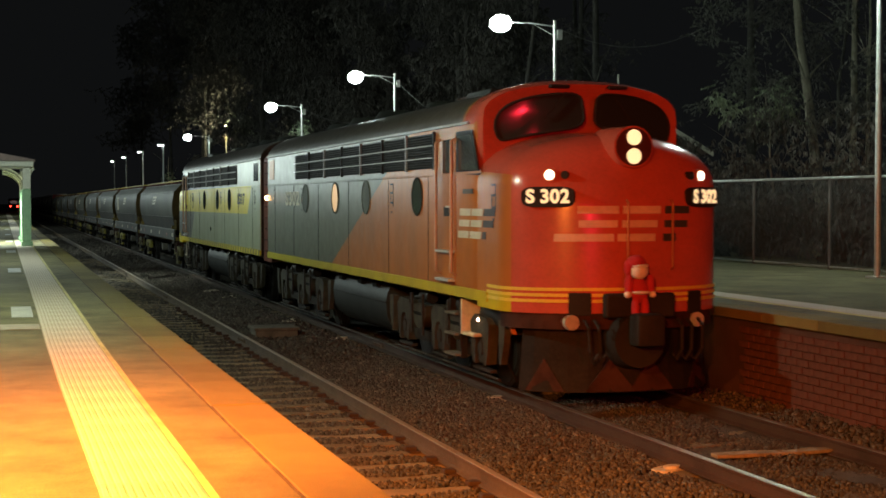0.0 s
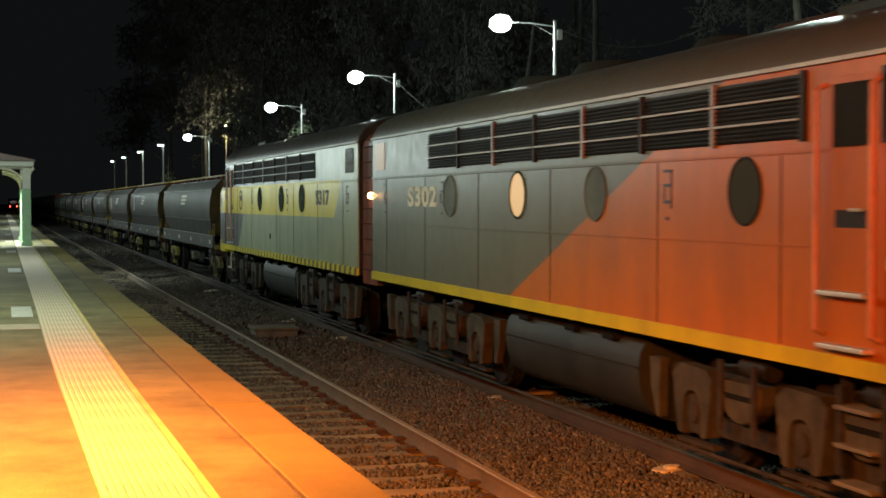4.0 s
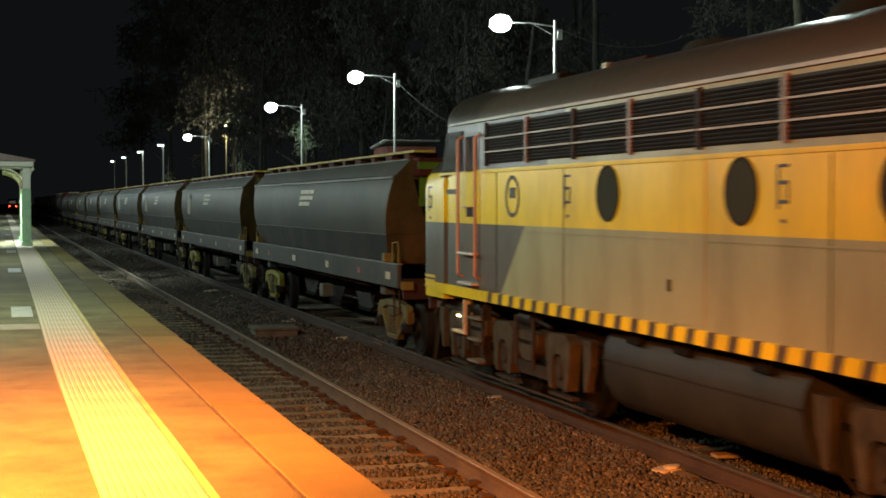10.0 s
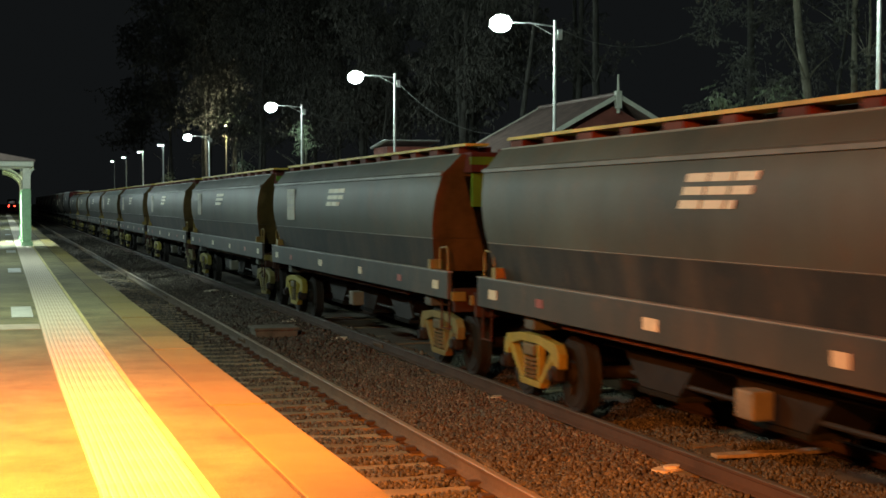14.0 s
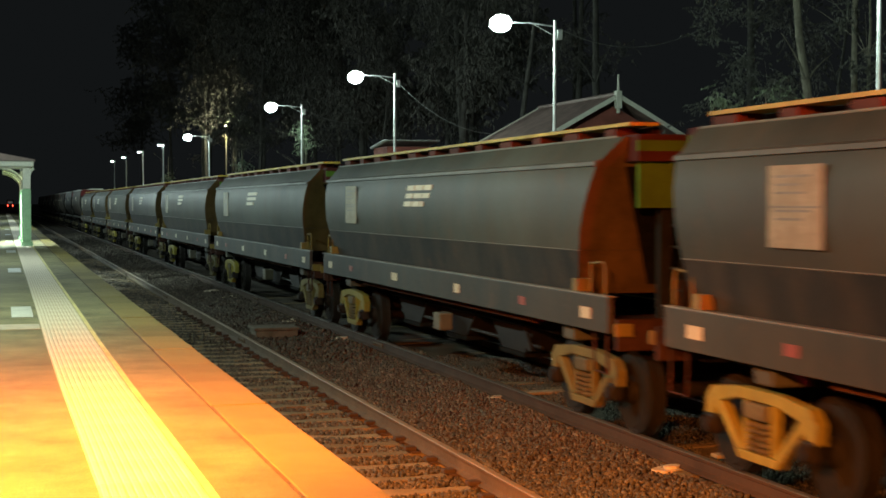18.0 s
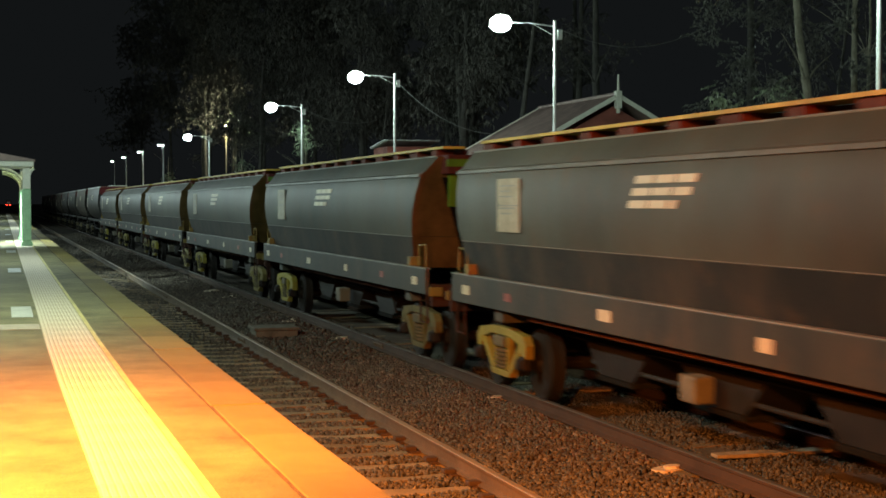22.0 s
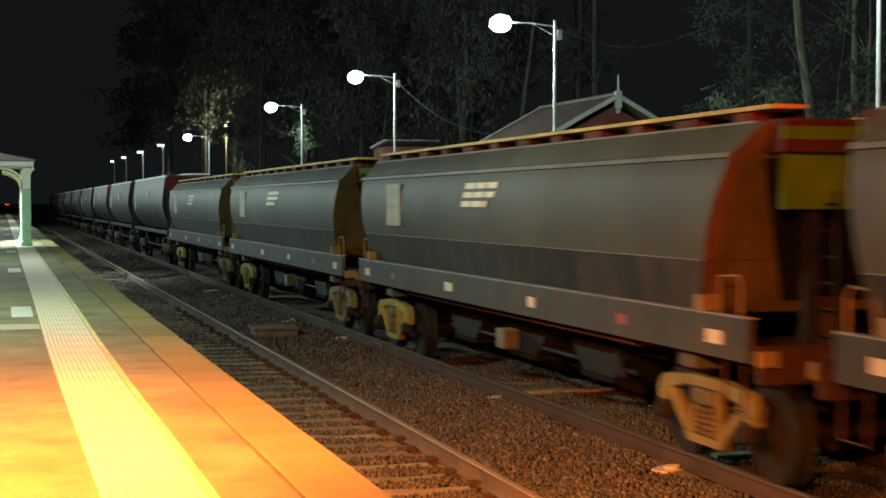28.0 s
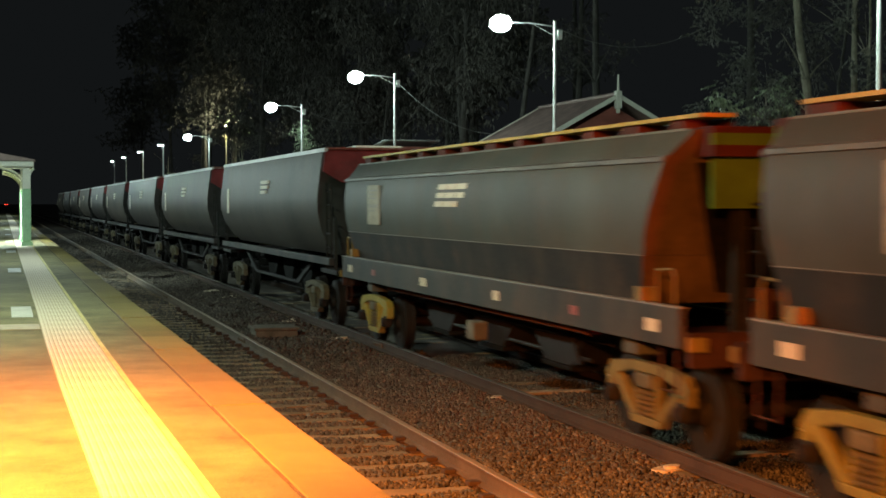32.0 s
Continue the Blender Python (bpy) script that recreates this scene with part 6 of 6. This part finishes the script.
        if placard:
            pl = part("placard", band(HALF, HALF + 0.008, 9.87, 10.61, 1.92, 2.52), M["placard"], wagon, "faded notice panel of unreadable lines")
            part("fold_line", band(HALF + 0.008, HALF + 0.011, 9.89, 10.59, 2.21, 2.225), M["trim_grey"], pl)
            for j, (w, z) in enumerate(((0.5, 2.43), (0.36, 2.37), (0.42, 2.31), (0.5, 2.18), (0.4, 2.12))):
                part("text_bar", band(HALF + 0.008, HALF + 0.010, 10.52 - w, 10.52, z, z + 0.018), M["trim_grey"], pl)
    for y0, d, edge in ((0.0, 1, b0), (rear - 0.06, -1, b1)):
        # end platform, hood, struts, ladder and handrails
        def across(x0, x1, a0, a1, z0, z1, bevel=0.0):
            return box(bmesh.new(), x0, x1, min(y0 + d * a0, y0 + d * a1), max(y0 + d * a0, y0 + d * a1), z0, z1, bevel)
        face = abs(edge - y0)
        part("end_platform", across(-1.2, 1.2, -0.32, 0.85, 1.0, 1.1, 0.01), M["rust"], wagon)
        part("headstock", across(-1.26, 1.26, -0.40, -0.322, 0.86, 1.16, 0.01), M["rust"], wagon, "rusty red headstock")
        part("centre_sill", across(-0.3, 0.3, -0.32, 1.2, 0.72, 0.996), M["bogie_dark"], wagon)
        bm = bmesh.new()
        rod(bm, (0, y0 - d * 0.3, 0.86), (0, y0 - d * 0.62, 0.86), 0.09, 0.09, 10)
        box(bm, -0.14, 0.14, min(y0 - d * 0.55, y0 - d * 0.78), max(y0 - d * 0.55, y0 - d * 0.78), 0.72, 1.0, 0.04)
        part("coupler", bm, M["bogie_dark"], wagon)
        hood = part("end_hood", across(-1.0, 1.0, face - 0.34, face - 0.002, 2.64, 2.9, 0.01), M["bracket"], wagon, "red-brown end hood with a yellow strip")
        part("hood_strip", across(-1.003, 1.003, face - 0.344, face - 0.30, 2.74, 2.84), M["skirt"], hood)
        # flat sheet on the end face, the open recess's shade put into its colour
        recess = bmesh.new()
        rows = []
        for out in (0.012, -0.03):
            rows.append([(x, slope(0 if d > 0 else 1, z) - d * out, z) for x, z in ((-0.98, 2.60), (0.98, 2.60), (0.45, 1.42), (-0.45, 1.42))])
        part("end_recess", loft(recess, rows), M["near_black"], wagon, "near-black sheet for the shade between the sloping end sheets")
        part("hood_skirt", across(-0.94, 0.94, face - 0.22, face - 0.16, 2.2, 2.64), M["skirt"], hood, "yellow-green hood panel")
        for x in (-0.62, 0.62):
            part("end_strut", prism(bmesh.new(), [(x - 0.05, 1.1), (x + 0.05, 1.1), (x + 0.05, 2.64), (x - 0.05, 2.64)], min(y0 + d * (face - 0.12), y0 + d * (face - 0.02)), max(y0 + d * (face - 0.12), y0 + d * (face - 0.02))), M["bogie_dark"], wagon)
        ladder(wagon, -0.55, y0 + d * (face - 0.09), y0 + d * (face - 0.36), 1.1, 2.34, 6, M["bogie_dark"])
        for x in (-1.24, 1.24):
            bm = tube(bmesh.new(), [(x, y0 + d * 0.30, 1.37), (x, y0 + d * 0.30, 1.66), (x, y0 + d * 0.0, 1.68), (x, y0 - d * 0.05, 1.62), (x, y0 - d * 0.05, 1.37)], 0.012, 7)
            part("handrail", bm, M["end_rail"], wagon, "thin yellow corner handrail")
            part("step_iron", tube(bmesh.new(), [(x, y0 - d * 0.1, 1.02), (x, y0 - d * 0.12, 0.62), (x, y0 + d * 0.2, 0.62), (x, y0 + d * 0.22, 1.02)], 0.014, 6), M["rust"], wagon)
        part("corner_step", across(-1.30, -1.12, -0.44, -0.402, 1.0, 1.12, 0.005), M["end_rail"], wagon, "small yellow corner step")
        part("corner_block", across(-1.325, -1.16, 0.46, 0.60, 1.375, 1.50, 0.005), M["end_rail"], wagon, "small yellow bracket")
        part("brake_stand", across(-0.5, -0.3, -0.1, 0.05, 1.1, 1.5, 0.01), M["rust"], wagon)
    for y in (0.87, 11.2):
        wagon_bogie(wagon, y, M["bogie_yellow"] if y > 6 else M["bogie_dull"])
    return wagon


def barrel_wagon():
    """An older, taller grain wagon with bulging sides and set-back ends."""
    wagon = empty("old_hopper_wagon", "older brown-grey grain wagon with bulging sides and flat pale roof", "hopper wagon", "older grain wagons")
    length = 13.4
    prof = [(0.66, 1.30), (0.80, 1.48), (0.93, 1.78), (0.995, 2.1), (1.0, 2.35), (0.97, 2.7), (0.93, 3.12), (0.90, 3.2)]
    side = [(-w * HALF, z) for w, z in prof] + [(w * HALF, z) for w, z in reversed(prof)]

    def at(y, k):
        return [(x, y + k * max(0.0, 1.9 - z) * 0.9, z) for x, z in side]
    bm = bmesh.new()
    loft(bm, [at(0.5, 1), at(2.4, 0.3), at(6.5, 0), at(10.6, -0.3), at(12.7, -1)])
    for f in bm.faces:
        if abs(f.normal.y) > 0.6:
            f.material_index = 1
    part("body", bm, [M["old_wagon"], M["old_end"]], wagon, "bulging brown-grey steel body with dark ends", smooth=True)
    part("roof", box(bmesh.new(), -1.16, 1.16, 0.35, 12.9, 3.205, 3.25, 0.01), M["diaphragm"], wagon, "flat reddish roof sheet")
    for y0, y1 in ((0.40, 0.485), (12.715, 12.80)):
        bm = prism(bmesh.new(), [(-1.19, 3.2), (-1.24, 2.82), (-0.9, 2.62), (0.9, 2.62), (1.24, 2.82), (1.19, 3.2)], y0, y1)
        part("end_cowl", bm, M["cowl_red"], wagon, "faded red cowl across the end")
    part("hatch_cover", box(bmesh.new(), -0.45, 0.45, 1.2, 12.0, 3.252, 3.32, 0.02), M["cream"], wagon)
    for s in (-1, 1):
        part("roof_rail", box(bmesh.new(), min(s * 1.165, s * 1.22), max(s * 1.165, s * 1.22), 0.35, 12.9, 3.17, 3.24), M["louvre_rail"], wagon)
        part("side_sill", box(bmesh.new(), min(s * 1.1, s * 1.22), max(s * 1.1, s * 1.22), 0, length - 0.2, 1.14, 1.27, 0.01), M["wagon_low"], wagon)
        for pts in ([(2.6, 1.06), (2.9, 1.06), (4.2, 0.68), (4.0, 0.62)], [(4.0, 0.62), (4.2, 0.68), (9.0, 0.68), (9.2, 0.62)], [(10.6, 1.06), (10.3, 1.06), (9.0, 0.68), (9.2, 0.62)]):
            part("truss_bar", slab(bmesh.new(), pts, min(s * 0.95, s * 1.0), max(s * 0.95, s * 1.0)), M["bogie_dark"], wagon)
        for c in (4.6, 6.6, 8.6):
            part("discharge_chute", slab(bmesh.new(), [(c - 0.8, 1.12), (c + 0.8, 1.12), (c + 0.35, 0.55), (c - 0.35, 0.55)], min(s * 0.2, s * 0.7), max(s * 0.2, s * 0.7)), M["near_black"], wagon, "near-black discharge chute")
        mats = [M["logo_pale"]] * 3
        if s < 0:
            logo(wagon, s * HALF * 0.985, 6.6, 2.45, 0.95, 0.28, s, mats, -1.0, 0.5, 0.03)
            part("placard", box(bmesh.new(), s * HALF - 0.01, s * HALF + 0.004, 11.2, 11.5, 2.0, 2.6), M["logo_pale"], wagon, "pale faded notice panel")
    for y0, d in ((0.0, 1), (length - 0.2, -1)):
        part("end_platform", box(bmesh.new(), -1.15, 1.15, min(y0 - d * 0.3, y0 + d * 1.0), max(y0 - d * 0.3, y0 + d * 1.0), 0.98, 1.058, 0.01), M["bogie_dark"], wagon)
        for x in (-1.1, 1.1):
            part("corner_post", box(bmesh.new(), x - 0.03, x + 0.03, min(y0 + d * 0.0, y0 + d * 0.06), max(y0 + d * 0.0, y0 + d * 0.06), 1.06, 2.0), M["tank"], wagon)
        ladder(wagon, -1.15, y0 + d * 0.15, y0 + d * 0.5, 1.06, 2.6, 6, M["bogie_grey"])
        bm = rod(bmesh.new(), (0, y0 - d * 0.1, 0.86), (0, y0 - d * 0.75, 0.86), 0.1, 0.1, 10)
        part("coupler", bm, M["bogie_dark"], wagon)
    for y in (1.9, 11.3):
        wagon_bogie(wagon, y, M["bogie_tan"])
    return wagon


def tail_train():
    """The train that has just left: only its tail lamps can be told apart."""
    train = empty("departing_railcar", "railcar far down the line showing two red tail lamps", "railcar")
    part("body", box(bmesh.new(), -1.4, 1.4, 0, 18, 0.9, 3.6, 0.15), M["tank"], train)
    for x in (-0.95, 0.95):
        part("tail_lamp", rod(bmesh.new(), (x, -0.02, 1.35), (x, -0.08, 1.35), 0.22, 0.2, 14), M["tail_red"], train, "glowing red tail lamp")
    part("end_window", box(bmesh.new(), -0.9, 0.9, -0.01, 0.02, 2.2, 3.0), M["glass"], train)
    for y in (2.5, 15.5):
        part("bogie", box(bmesh.new(), -1.1, 1.1, y - 1.4, y + 1.4, 0.0, 0.88, 0.05), M["bogie_dark"], train)
    return train


# ---- assembling and moving ----
build_ground()
build_tracks()
build_near_platform()
build_far_platform()
build_fence()
build_lamps()
build_station()
build_shelter()
build_trees()

REAR_FIRST, REAR_SECOND, WAGON_START, PITCH = 31.27, 32.06, 49.3, 13.95
TRAIN = []
TRAIN.append((locomotive("first"), REAR_FIRST, 0))
TRAIN.append((locomotive("second"), REAR_SECOND, 180))
DOLL = plush_doll()
plain = hopper_wagon(False)
marked = hopper_wagon(True)
TRAIN.append((plain, WAGON_START, 0))
TRAIN.append((marked, WAGON_START + PITCH, 0))
for k in range(2, 9):
    TRAIN.append((copy_thing(marked, Matrix.Identity(4)), WAGON_START + PITCH * k, 0))
old = barrel_wagon()
for k in range(9):
    TRAIN.append((old if k == 0 else copy_thing(old, Matrix.Identity(4)), WAGON_START + PITCH * 9 + 14.8 * k, 0))
TAIL = tail_train()
build_ballast()


def motions():
    for ob, y0, turn in TRAIN:
        walk(ob, [(t, pose(TRACK_B, y0 - travelled(t), 0, 0, 0, turn)) for t in range(33)])
        near = [t / 10 for t in range(321) if -8 < y0 - travelled(t / 10) < 62]
        for wheel in [o for o in ob.children if o.name.startswith("wheelset")] if near else []:
            r, at = wheel.location.z, wheel.location.copy()
            rows = [(t, Matrix.Translation(at) @ Matrix.Rotation((1 if turn == 0 else -1) * (travelled(t) - travelled(near[0])) / r, 4, "X")) for t in near]
            rows = ([(0, rows[0][1])] if near[0] > 0 else []) + rows + ([(32, rows[-1][1])] if near[-1] < 32 else [])
            walk(wheel, rows)
    walk(DOLL, [(t, pose(TRACK_B - 0.02, REAR_FIRST - LS - NOSE - 0.14 - travelled(t), 0.98)) for t in range(33)])
    walk(TAIL, [(t, pose(TRACK_A, d, 0)) for t, d in ((0, 430), (6, 455), (13, 512), (19, 669), (23, 870), (28, 1087), (32, 1300))])


motions()
